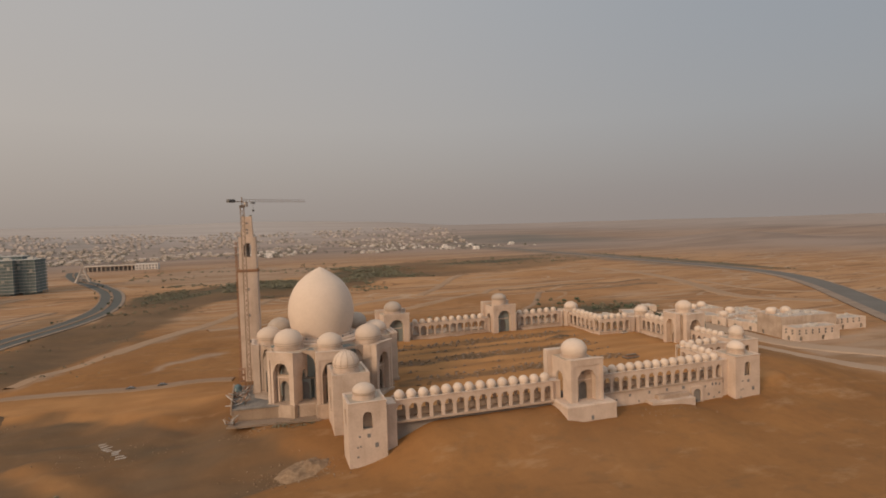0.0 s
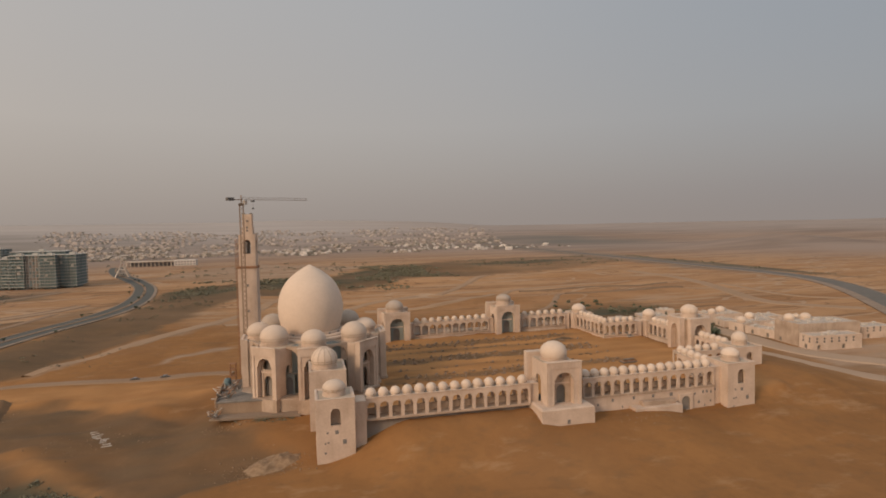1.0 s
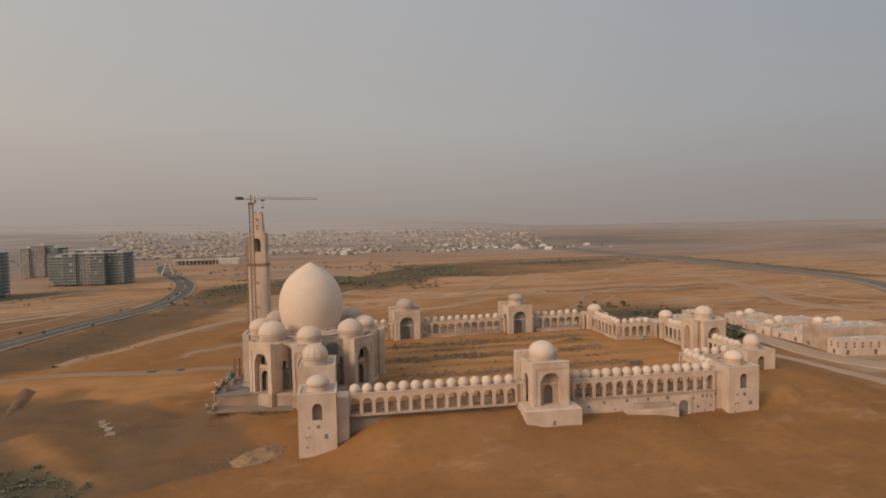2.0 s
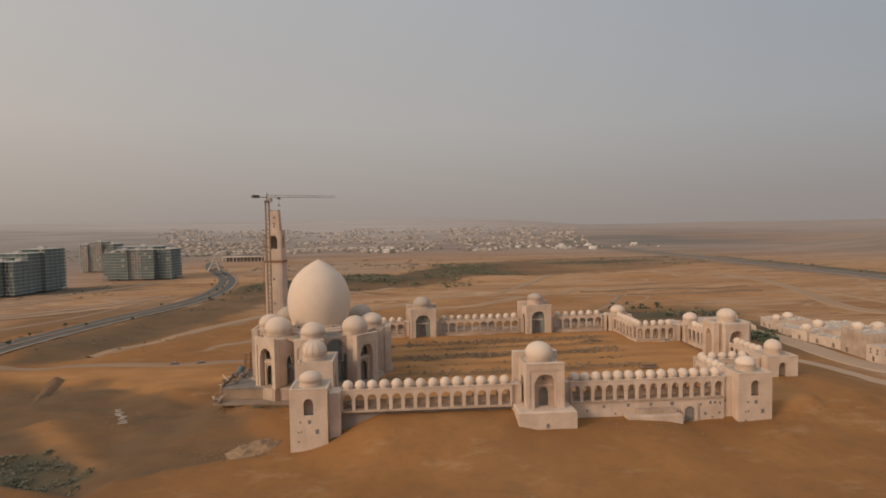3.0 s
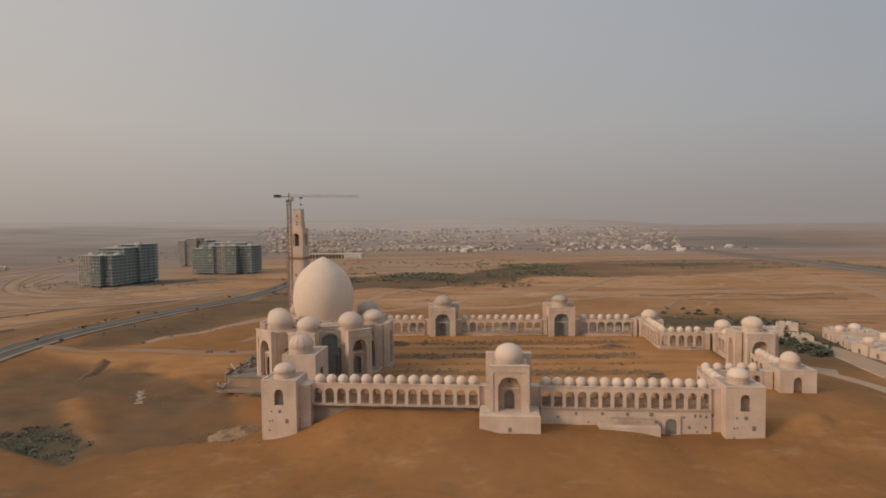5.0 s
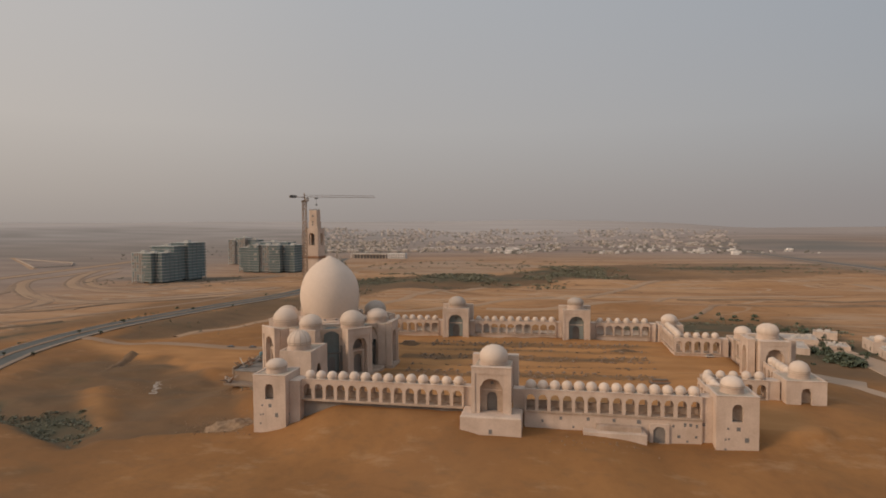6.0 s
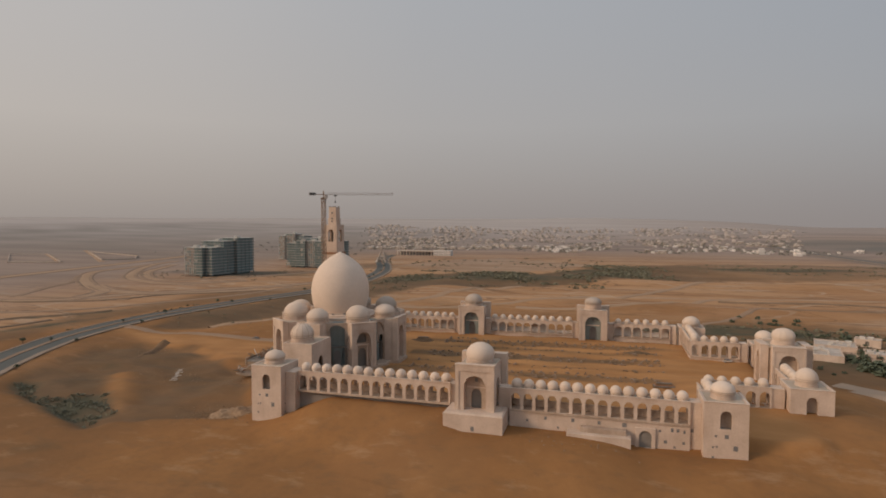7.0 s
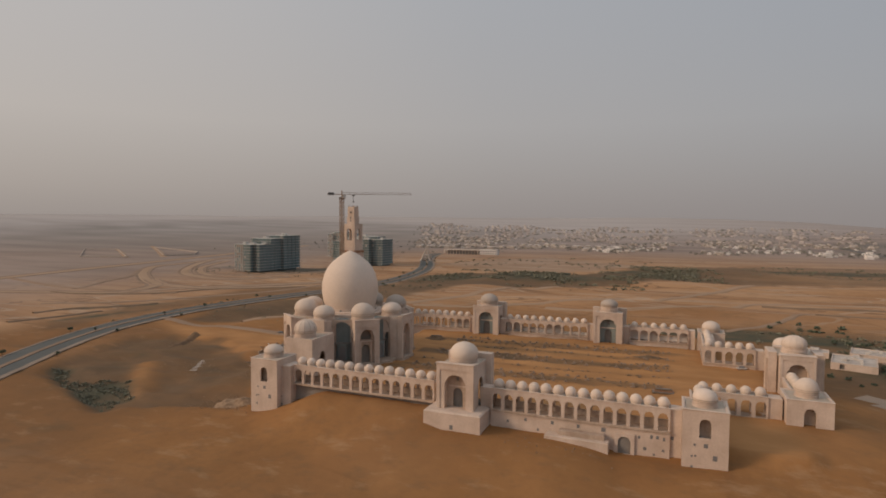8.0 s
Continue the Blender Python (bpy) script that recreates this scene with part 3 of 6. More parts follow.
def build_ground():
    n = 440
    us = [math.sinh(5.2 * (2 * i / n - 1)) / math.sinh(5.2) * 4850 for i in range(n + 1)]
    verts, cols, tops = [], [], []
    for v in us:
        for u in us:
            x, y = u, v + 40
            verts.append((x, y, terrain(x, y)))
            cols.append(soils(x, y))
            tops.append(covers(x, y))
    w = n + 1
    faces = [(j * w + i, j * w + i + 1, (j + 1) * w + i + 1, (j + 1) * w + i) for j in range(n) for i in range(n)]
    me = bpy.data.meshes.new("ground")
    me.from_pydata(verts, [], faces)
    at = me.attributes.new("soil", "FLOAT_COLOR", "POINT")
    at.data.foreach_set("color", np.array(cols, dtype=np.float32).ravel())
    at = me.attributes.new("cover", "FLOAT_COLOR", "POINT")
    at.data.foreach_set("color", np.array(tops, dtype=np.float32).ravel())
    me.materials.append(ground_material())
    me.polygons.foreach_set("use_smooth", [True] * len(me.polygons))
    return tagged(new("ground", me), "orange and tan desert sand with scrub, painted haze-grey far off", "ground", kind="structure")


build_ground()


def smooth_line(pts, step=9.0):
    """A soft curve through the given points of the plan."""
    out = []
    p = [Vector(q) for q in pts]
    p = [2 * p[0] - p[1]] + p + [2 * p[-1] - p[-2]]
    for a, b, c, d in zip(p, p[1:], p[2:], p[3:]):
        k = max(2, int((c - b).length / step))
        for i in range(k):
            t = i / k
            out.append(0.5 * ((2 * b) + (c - a) * t + (2 * a - 5 * b + 4 * c - d) * t * t + (3 * b - a - 3 * c + d) * t ** 3))
    out.append(p[-2])
    return out


def strip(bm, line, section):
    """Sweeps a cross-section of (offset, height) pairs along a line on the terrain."""
    prev = None
    for i, q in enumerate(line):
        d = (line[min(i + 1, len(line) - 1)] - line[max(i - 1, 0)]).normalized()
        side = Vector((d.y, -d.x))
        z = terrain(q.x, q.y)
        row = [bm.verts.new((q.x + side.x * o, q.y + side.y * o, z + h)) for o, h in section]
        if prev:
            for k in range(len(row) - 1):
                bm.faces.new((prev[k], prev[k + 1], row[k + 1], row[k]))
        prev = row
    return bm


def way(name, pts, width, mat, label, rise=0.45, kerb=(), verge=0.0):
    line = smooth_line(pts)
    bm = bmesh.new()
    h = width / 2
    strip(bm, line, [(-h - 2.5, -1.2), (-h, rise), (0, rise + 0.12), (h, rise), (h + 2.5, -1.2)])
    bmesh.ops.recalc_face_normals(bm, faces=bm.faces)
    ob = tagged(new(name, mesh_of(name, bm, mat)), label, "bank" if name == "earth_bank" else "road", kind="structure")
    if verge:
        for o in (-1, 1):
            bm = bmesh.new()
            strip(bm, line, [(o * (h + 0.2), rise - 0.2), (o * (h + verge * 0.5), rise + 0.35), (o * (h + verge), -0.9)])
            bmesh.ops.recalc_face_normals(bm, faces=bm.faces)
            part("verge", bm, VERGE, ob, "brown bank of dug earth along the road")
    if kerb:
        for o, k in zip((-h, h), kerb):
            bm = bmesh.new()
            strip(bm, line, [(o - k, rise - 0.3), (o - k, rise + 0.25), (o + k, rise + 0.25), (o + k, rise - 0.3)])
            bmesh.ops.recalc_face_normals(bm, faces=bm.faces)
            part("kerb", bm, KERB, ob, "pale concrete kerb")
    return line


ROAD = way("road_main", [(180, -760), (10, -470), (-170, -160), (-226, -64), (-260, -7), (-289, 43), (-311, 93), (-321, 140), (-323, 190), (-315, 247), (-302, 312), (-281, 390), (-275, 470), (-287, 565),
                         (-311, 665), (-355, 780), (-400, 880), (-445, 1010), (-470, 1110)], 25, ASPHALT, "curving grey asphalt avenue with pale kerbs", kerb=(0.8, 1.7))
bm = bmesh.new()
strip(bm, ROAD, [(-1.6, 0.3), (-1.6, 0.85), (1.6, 0.85), (1.6, 0.3)])
bmesh.ops.recalc_face_normals(bm, faces=bm.faces)
tagged(new("median", mesh_of("median", bm, VERGE)), "dusty raised strip between two carriageways", "kerb", kind="structure")
way("track_1", [(-312, 147), (-288, 142), (-249, 138), (-218, 136), (-180, 131), (-152, 134), (-134, 131)], 7, TRACK, "grey packed track that leads to the prayer hall")
way("track_2", [(-249, 168), (-244, 178), (-236, 200), (-217, 225), (-192, 279), (-151, 357), (-120, 440), (-60, 520)], 11, PALE_TRACK, "pale dirt track across the sand", 0.25)
way("road_highway", [(290, 30), (370, 136), (433, 216), (482, 282), (522, 348), (549, 415), (560, 490), (561, 570), (558, 690), (558, 900), (548, 1140), (530, 1490), (515, 1800)], 29, HIGHWAY, "grey dusty highway across the plain", 0.6, kerb=(5.0, 1.0))
way("track_4", [(399, 600), (403, 541), (404, 486), (389, 411), (363, 337), (343, 282), (341, 243), (353, 220), (380, 190)], 15, PALE_TRACK, "broad pale dirt track beside the highway")
way("track_15", [(405, 400), (397, 340), (391, 300), (397, 268), (430, 240)], 7, PALE_TRACK, "pale dirt track beside the highway")
way("road_service", [(186, 215), (193, 180), (197, 150), (197, 125), (195, 100), (196, 80), (203, 60), (232, 25), (280, -15)], 15, PAVED, "grey service road beside the compound", 0.5)
way("track_5", [(-640, 190), (-547, 226), (-493, 250), (-465, 297), (-429, 339), (-391, 379), (-345, 430), (-325, 480)], 10, PALE_TRACK, "pale road beside the avenue", 0.25, verge=7)
way("track_6", [(-487, 254), (-513, 315), (-570, 353), (-673, 436), (-748, 522), (-763, 602), (-807, 773)], 11, PALE_TRACK, "curving pale road on the dust plain", 0.25, verge=8)
way("track_18", [(-570, 362), (-520, 330), (-487, 321), (-439, 318), (-397, 339), (-358, 378)], 13, PALE_TRACK, "pale dirt road on the dust plain", 0.3, verge=7)
way("track_20", [(-563, 252), (-611, 329), (-640, 388), (-708, 459)], 8, VERGE, "brown dug strip across the dust plain", 0.4)
way("track_7", [(-740, 690), (-704, 619), (-666, 546), (-589, 468), (-534, 446), (-476, 493), (-442, 549), (-400, 640)], 8, PALE_TRACK, "pale road looping round the unfinished blocks", 0.25, verge=9)
way("track_21", [(-430, 470), (-490, 412), (-567, 429), (-634, 478), (-717, 580), (-790, 700)], 10, PALE_TRACK, "pale road looping round the unfinished blocks", 0.25, verge=8)
way("track_14", [(-760, 250), (-798, 409), (-835, 581), (-905, 886), (-1013, 1340)], 20, PALE_TRACK, "wide pale road across the dust plain", 0.25, verge=9)
way("road_forecourt", [(150, 112), (160, 103), (170, 98)], 14, PAVED, "dusty paved forecourt outside the compound", 0.3)
way("road_branch", [(152, 96), (162, 76), (170, 58), (177, 38), (196, 0), (240, -40)], 11, PAVED, "dusty grey road across the sand", 0.3)
way("track_8", [(-160, 300), (-103, 324), (-38, 364), (31, 408), (84, 473), (120, 542), (151, 584), (200, 620)], 9, PALE_TRACK, "pale dirt road that winds over the terraces")
way("track_10", [(-40, 335), (3, 337), (53, 352), (105, 387), (154, 445), (230, 475), (330, 480)], 7, PALE_TRACK, "pale dirt road that winds over the terraces")
way("track_11", [(107, 276), (141, 314), (173, 364), (209, 382), (270, 378)], 5, TRACK, "brown dirt road that winds over the terraces", 0.25)
way("earth_bank", [(-559, 222), (-513, 224), (-448, 256), (-420, 312), (-379, 340), (-339, 378)], 2.5, BANK, "low bank of dug earth beside a dirt road", 0.9)
way("earth_bank", [(-430, 120), (-425, 150), (-396, 178), (-384, 205)], 3, BANK, "low bank of dug earth beside a dirt road", 0.8)
way("earth_bank", [(-404, 84), (-392, 120), (-388, 150)], 3, BANK, "low bank of dug earth beside a dirt road", 0.8)
way("earth_bank", [(184, 372), (225, 368), (267, 365), (330, 372)], 2.5, BANK, "low bank of dug earth on the terraces", 1.2)
way("track_12", [(-480, 160), (-420, 200), (-380, 260), (-345, 330), (-330, 420)], 7, TRACK, "pale dirt road beside the avenue")
way("track_13", [(-760, 300), (-600, 260), (-500, 262), (-430, 270)], 8, TRACK, "pale dirt road on the plain")
way("earth_bank", [(150, 424), (190, 421), (235, 427), (288, 424), (350, 430)], 3, BANK, "low bank of dug earth on the terraces", 1.2)
way("track_16", [(-1277, 875), (-1130, 770), (-991, 668)], 9, PALE_TRACK, "pale road across the dust plain", 0.25)
way("track_17", [(-1335, 1034), (-1140, 880), (-941, 718)], 12, PALE_TRACK, "wide pale road across the dust plain", 0.25)


# ---- mosque compound ----
def ball_mesh(r):
    bm = bmesh.new()
    prof = [(r * 0.84, 0), (r * 0.84, r * 0.2)]
    for i in range(10):
        a = -0.62 + (math.pi / 2 + 0.62) * i / 10
        prof.append((r * math.cos(a), r * (0.74 + math.sin(a))))
    prof.append((0, r * 1.77))
    lathe(bm, prof, 22)
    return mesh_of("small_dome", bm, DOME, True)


BALL = ball_mesh(1.95)


def arcade(name, p0, p1, n, floor, roof, label, base, depth=6.0, ball=1.0, width=0.72, closed_base=True, low_wall=0.0, infill=""):
    """A vaulted walk of n bays from p0 to p1, open through arches on both sides, with one small dome over each bay."""
    d = Vector(p1) - Vector(p0)
    length = d.length
    ob = thing(name, pose(p0[0], p0[1], 0, rz=math.degrees(math.atan2(d.y, d.x))), label, "arcade", "arcades of the court")
    bay = length / n
    spring, top = floor + (roof - floor) * 0.56, roof - 1.55
    bm = bmesh.new()
    arched_wall(bm, 0, bay, floor, roof, 0.75, [(bay / 2, bay * width, floor, spring, top)])
    bay_mesh = mesh_of("arch_bay", bm, PLASTER)
    for i in range(n):
        part("arch_bay", bay_mesh, None, ob, m=pose(i * bay, -depth / 2, 0))
        part("arch_bay", bay_mesh, None, ob, m=pose((i + 1) * bay, depth / 2, 0, rz=180))
    bm = bmesh.new()
    box(bm, 0, length, -depth / 2 + 0.78, depth / 2 - 0.78, roof - 0.9, roof - 0.35)
    part("roof", bm, ROOF, ob)
    bm = bmesh.new()
    for y0, y1 in ((-depth / 2 - 0.18, -depth / 2 + 0.5), (depth / 2 - 0.5, depth / 2 + 0.18)):
        box(bm, -0.02, length + 0.02, y0, y1, roof + 0.003, roof + 0.3)
    part("parapet", bm, PLASTER, ob)
    bm = bmesh.new()
    box(bm, 0, length, -depth / 2 - 0.45, depth / 2 + 0.45, floor - 0.75, floor - 0.004)
    part("floor_slab", bm, STAINED, ob, "weathered slab edge under the arches")
    bm = bmesh.new()
    inset = 0.0 if closed_base else 1.6
    box(bm, 0, length, -depth / 2 + inset, depth / 2 - inset, base, floor - 0.76)
    # an open base gets the dark tone, as shade under the slab
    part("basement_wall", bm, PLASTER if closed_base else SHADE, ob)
    # added wall; its stained tone darkens the view through the arches
    if low_wall:
        bm = bmesh.new()
        box(bm, 0.2, length - 0.2, depth / 2 - 1.4, depth / 2 - 0.8, floor, floor + low_wall)
        part("low_wall", bm, STAINED, ob, "added low wall that darkens the arch openings")
    for i, kind in enumerate(infill):
        if kind != "-":
            bm = bmesh.new()
            box(bm, (i + 0.07) * bay, (i + 0.93) * bay, depth / 2 - 1.3, depth / 2 - 1.0, floor + 0.01, {"F": roof - 1.3, "H": floor + 2.9, "L": floor + 1.6}[kind], None, 0.04)
            part("infill_wall", bm, HOUSE, ob, "whitewashed blocking wall in a bay")
    for i in range(n):
        s = ball * (1 + 0.03 * math.sin(i * 5.1))
        part("small_dome", BALL, None, ob, m=pose((i + 0.5) * bay, 0, roof - 0.36) @ Matrix.Scale(s, 4))
    return ob


def corner_tower(name, cx, cy, size, base, roof, top, r, label, window=(3.4, 0.0, 4.2, 6.0), low_windows=True, turn=0.0, drum=1.5):
    ob = thing(name, pose(cx, cy, 0, rz=turn), label, "tower", "corner towers")
    h = size / 2
    for m, length in four_sides(-h, h, -h, h, 0.9):
        bm = bmesh.new()
        ops = [(length / 2, window[0], window[1], window[2], window[3])]
        arched_wall(bm, 0, length, base, roof, 0.9, ops, m)
        part("wall", bm, PLASTER, ob)
    bm = bmesh.new()
    box(bm, -h + 0.95, h - 0.95, -h + 0.95, h - 0.95, roof - 0.8, roof - 0.12)
    part("roof", bm, ROOF, ob)
    bm = bmesh.new()
    box(bm, -h + 0.95, h - 0.95, -h + 0.95, h - 0.95, window[1] - 0.5, window[1] - 0.01)
    box(bm, -0.3, 0.3, -h + 2.8, h - 2.8, window[1], roof - 1.15)
    part("floor", bm, SHADE, ob)
    # unseen panels behind the windows, added to catch light and brighten them
    for k in range(4):
        bm = bmesh.new()
        box(bm, -window[0] * 0.75, window[0] * 0.75, -h + 2.3, -h + 2.6, window[1], window[3] + 0.8, pose(0, 0, 0, rz=90 * k))
        part("backing_panel", bm, STAINED, ob, "added plaster panel that lightens the window")
    bm = bmesh.new()
    for x0, x1, y0, y1 in ((-h - 0.2, h + 0.2, -h - 0.2, -h + 0.6), (-h - 0.2, h + 0.2, h - 0.6, h + 0.2), (-h - 0.2, -h + 0.6, -h + 0.61, h - 0.61), (h - 0.6, h + 0.2, -h + 0.61, h - 0.61)):
        box(bm, x0, x1, y0, y1, roof + 0.004, roof + 0.22, None, 0.08)
    part("parapet", bm, PLASTER, ob)
    domed_top(ob, r, roof - 0.12, top, drum)
    if low_windows:
        # dark plates on the wall paint the shade of small window holes
        for m, length in four_sides(-h, h, -h, h)[:2]:
            for x, z, w, hh in ((0.28, -2.6, 0.7, 0.7), (0.52, -2.9, 1.2, 1.3), (0.30, -6.0, 0.6, 0.6), (0.22, -6.2, 0.6, 0.6), (0.72, -6.6, 1.3, 1.6), (0.22, -9.6, 0.7, 0.7)):
                bm = bmesh.new()
                box(bm, x * length - w / 2, x * length + w / 2, -0.05, 0.3, z, z + hh, m)
                part("hole", bm, DARK_FILL, ob, "dark plate for the shade in a small window hole")
    return ob


def gatehouse(name, cx, cy, turn, w, depth, floor, roof, top, r, arch, label, plinth=None, drum=1.3):
    """A domed gate: a tall arched niche in front with a doorway in its back wall, arched sides and a taller rear screen."""
    ob = thing(name, pose(cx, cy, 0, rz=turn), label, "gate", "gates of the court")
    h, d = w / 2, depth / 2
    aw, spring, atop = arch
    bm = bmesh.new()
    arched_wall(bm, -h, h, floor, roof, 3.0, [(0, aw, floor, spring, atop)], pose(0, -d, 0))
    screen = part("front_screen", bm, PLASTER, ob)
    bm = bmesh.new()
    for xa, xb, za, zb in ((-h, -h + 1.3, floor, roof), (h - 1.3, h, floor, roof), (-h + 1.31, h - 1.31, roof - 2.2, roof)):
        box(bm, xa, xb, -d - 0.3, -d + 0.03, za, zb - 0.01)
    part("frame", bm, PLASTER, screen)
    bm = bmesh.new()
    arched_wall(bm, -h + 0.6, h - 0.6, floor, roof - 1.2, 0.5, [(0, aw * 0.46, floor, floor + (atop - floor) * 0.40, floor + (atop - floor) * 0.56)], pose(0, -d + 3.02, 0))
    # rear gates take the grey, which paints their niches as shaded
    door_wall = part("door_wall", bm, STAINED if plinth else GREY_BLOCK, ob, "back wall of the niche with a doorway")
    bm = bmesh.new()
    box(bm, -0.55, 0.55, -d + 2.97, -d + 3.2, floor + (atop - floor) * 0.78, floor + (atop - floor) * 0.88)
    part("upper_opening", bm, DARK_FILL, door_wall)
    bm = bmesh.new()
    box(bm, -aw * 0.42, aw * 0.42, -d + 2.86, -d + 3.01, floor + (atop - floor) * 0.60, floor + (atop - floor) * 0.635)
    part("ledge", bm, PLASTER, door_wall)
    # added panel, coloured as the shade beyond the doorway
    bm = bmesh.new()
    box(bm, -aw * 0.3, aw * 0.3, -d + 4.4, -d + 4.6, floor, floor + (atop - floor) * 0.58)
    part("backing_panel", bm, SHADE, door_wall, "dark panel standing in for shade inside the doorway")
    for s in (-1, 1):
        bm = bmesh.new()
        m = pose(s * (h - 0.5), -d + 3.54 if s > 0 else d - 3.4, 0, rz=90 if s > 0 else 270)
        arched_wall(bm, 0, depth - 6.94, floor, roof - 0.8, 0.8, [((depth - 6.94) / 2, 5.2, floor, spring - 1.0, atop - 2.2)], m)
        part("side_wall", bm, PLASTER, ob)
    bm = bmesh.new()
    arched_wall(bm, -h - 1.6, h + 1.6, floor, roof + 1.2, 3.3, [(0, aw, floor, spring, atop)], pose(0, d - 3.35, 0))
    part("rear_screen", bm, PLASTER, ob)
    bm = bmesh.new()
    box(bm, -h + 0.7, h - 0.7, -d + 3.55, d - 3.4, roof - 1.4, roof - 0.7)
    part("roof", bm, ROOF, ob)
    bm = bmesh.new()
    box(bm, -h - 0.2, h + 0.2, -d - 0.5, -d + 0.7, roof + 0.004, roof + 0.4, None, 0.1)
    part("parapet", bm, PLASTER, ob)
    bm = bmesh.new()
    box(bm, -h + 0.65, h - 0.65, -d + 3.6, d - 3.4, floor - 0.7, floor - 0.01)
    part("floor", bm, SHADE, ob)
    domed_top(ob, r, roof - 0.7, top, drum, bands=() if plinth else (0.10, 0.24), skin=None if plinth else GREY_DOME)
    if plinth:
        hw, y0, y1, base = plinth
        bm = bmesh.new()
        box(bm, -hw, hw, y0, y1, base, floor - 0.03, None, 0.5)
        part("plinth", bm, PLASTER, ob, "stained plaster plinth")
        bm = bmesh.new()
        box(bm, -0.6, 0.6, y0 - 0.05, y0 + 0.3, floor - 6.0, floor - 4.4)
        part("hole", bm, DARK_FILL, ob, "dark plate for the shade in a small window hole")
    return ob


def link_wall(name, x0, x1, y0, y1, base, top, label):
    ob = thing(name, pose((x0 + x1) / 2, (y0 + y1) / 2, 0), label, "wall")
    a, b = (x1 - x0) / 2, (y1 - y0) / 2
    bm = bmesh.new()
    box(bm, -a, a, -b, b, base, top, None, 0.12)
    part("wall", bm, PLASTER, ob)
    return ob


# front range
corner_tower("corner_tower", -84.7, -1.9, 13.2, -14, 9.3, 14.4, 4.05, "square cream plaster tower with a small dome and arched window")
corner_tower("corner_tower", 81.2, 0.0, 13.2, -14, 8.6, 13.9, 3.7, "square cream plaster tower with dome and small window holes")
arcade("arcade", (-73.85, 0), (-10.85, 0), 14, -0.5, 6.8, "cream arcade of fourteen bays with ball-like domes above heaped sand", -15, closed_base=False, low_wall=2.3)
arcade("arcade", (11.29, 0), (71.09, 0), 14, -0.5, 6.8, "cream arcade of fourteen bays on a tall stained basement", -15, low_wall=2.3)
link_wall("link_wall", -78.0, -73.86, -5.2, 2.6, -14, 6.8, "plain plaster wall between tower and arcade")
link_wall("link_wall", 71.1, 74.55, -2.2, 2.6, -14, 6.8, "plain plaster wall between arcade and tower")
link_wall("link_wall", -10.84, -7.05, -1.8, 2.6, -14, 6.6, "plain plaster wall beside the gate")
link_wall("link_wall", 7.05, 11.28, -1.8, 2.6, -14, 6.6, "plain plaster wall beside the gate")
gatehouse("gatehouse", 0.0, -0.3, 0, 14.0, 19.0, -0.3, 15.8, 22.2, 5.2, (8.0, 8.0, 12.0), "domed cream gate with a tall pointed niche on a stained plinth", (10.6, -13.2, -1.5, -15))

bm = bmesh.new()
stair = thing("basement_block", pose(42.0, -5.2, 0), "low stepped plaster block against the arcade basement", "building")
box(bm, -10.5, 10.5, -2.6, 2.1, -15, -5.6, None, 0.15)
part("lower_step", bm, PLASTER, stair)
bm = bmesh.new()
box(bm, -6.0, 9.0, -0.6, 2.1, -5.59, -3.9, None, 0.15)
part("upper_step", bm, STAINED, stair)
# vents are dark plates coloured like the shade in a hole
for x, z, w, h in ((33.4, -3.3, 1.0, 1.2), (42.2, -3.3, 1.0, 1.2), (50.5, -3.4, 1.4, 1.4), (67.4, -3.5, 0.9, 1.1), (71.8, -3.3, 0.9, 1.1), (24.0, -3.4, 0.9, 1.1), (63.6, -7.6, 1.0, 1.0), (61.8, -4.0, 0.7, 0.9), (65.6, -3.6, 0.8, 1.3), (69.4, -3.8, 0.7, 1.1), (69.2, -7.4, 0.8, 0.8), (66.4, -9.0, 0.7, 0.7), (28.4, -6.2, 0.7, 0.8), (17.6, -4.6, 0.8, 0.9)):
    bm = bmesh.new()
    box(bm, -w / 2, w / 2, -0.05, 0.3, 0, h)
    ob = new("vent_hole", mesh_of("vent_hole", bm, DARK_FILL))
    ob.matrix_basis = pose(x, -3.0 if x < 71 else -2.2, z)
    tagged(ob, "dark plate for the shade in a basement vent hole", "vent", "basement vents")
porch = thing("basement_door", pose(57.2, -3.0, 0), "dim arched doorway in the basement wall", "doorway")
bm = bmesh.new()
arched_wall(bm, -3.2, 3.2, -14, -3.0, 0.6, [(0, 4.0, -9.6, -5.6, -3.9)], pose(0, -0.62, 0))
part("door_surround", bm, PLASTER, porch)
# dark back plate paints the shade in the arch
bm = bmesh.new()
box(bm, -2.1, 2.1, -0.12, -0.02, -9.6, -3.8)
part("door_back", bm, SHADE, porch)

# rear range: slightly turned against the front
def rear(x):
    return 154.4 + (x + 38.7) * 0.04


for gx in (-38.7, 35.5):
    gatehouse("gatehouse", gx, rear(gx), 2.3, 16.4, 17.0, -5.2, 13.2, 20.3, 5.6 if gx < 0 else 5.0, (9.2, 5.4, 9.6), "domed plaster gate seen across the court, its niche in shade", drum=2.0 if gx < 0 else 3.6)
for xa, xb, n, fill in ((-90, -50.3, 8, "-LL--HFF"), (-27.3, 23.6, 10, "FFHHHFFLLL"), (47.6, 79.5, 6, "FFFHHF")):
    arcade("arcade", (xa, rear(xa) - 1), (xb, rear(xb) - 1), n, -2.6, 5.1, "slender arcade along the back of the court", -14, ball=0.95, width=0.84, infill=fill)
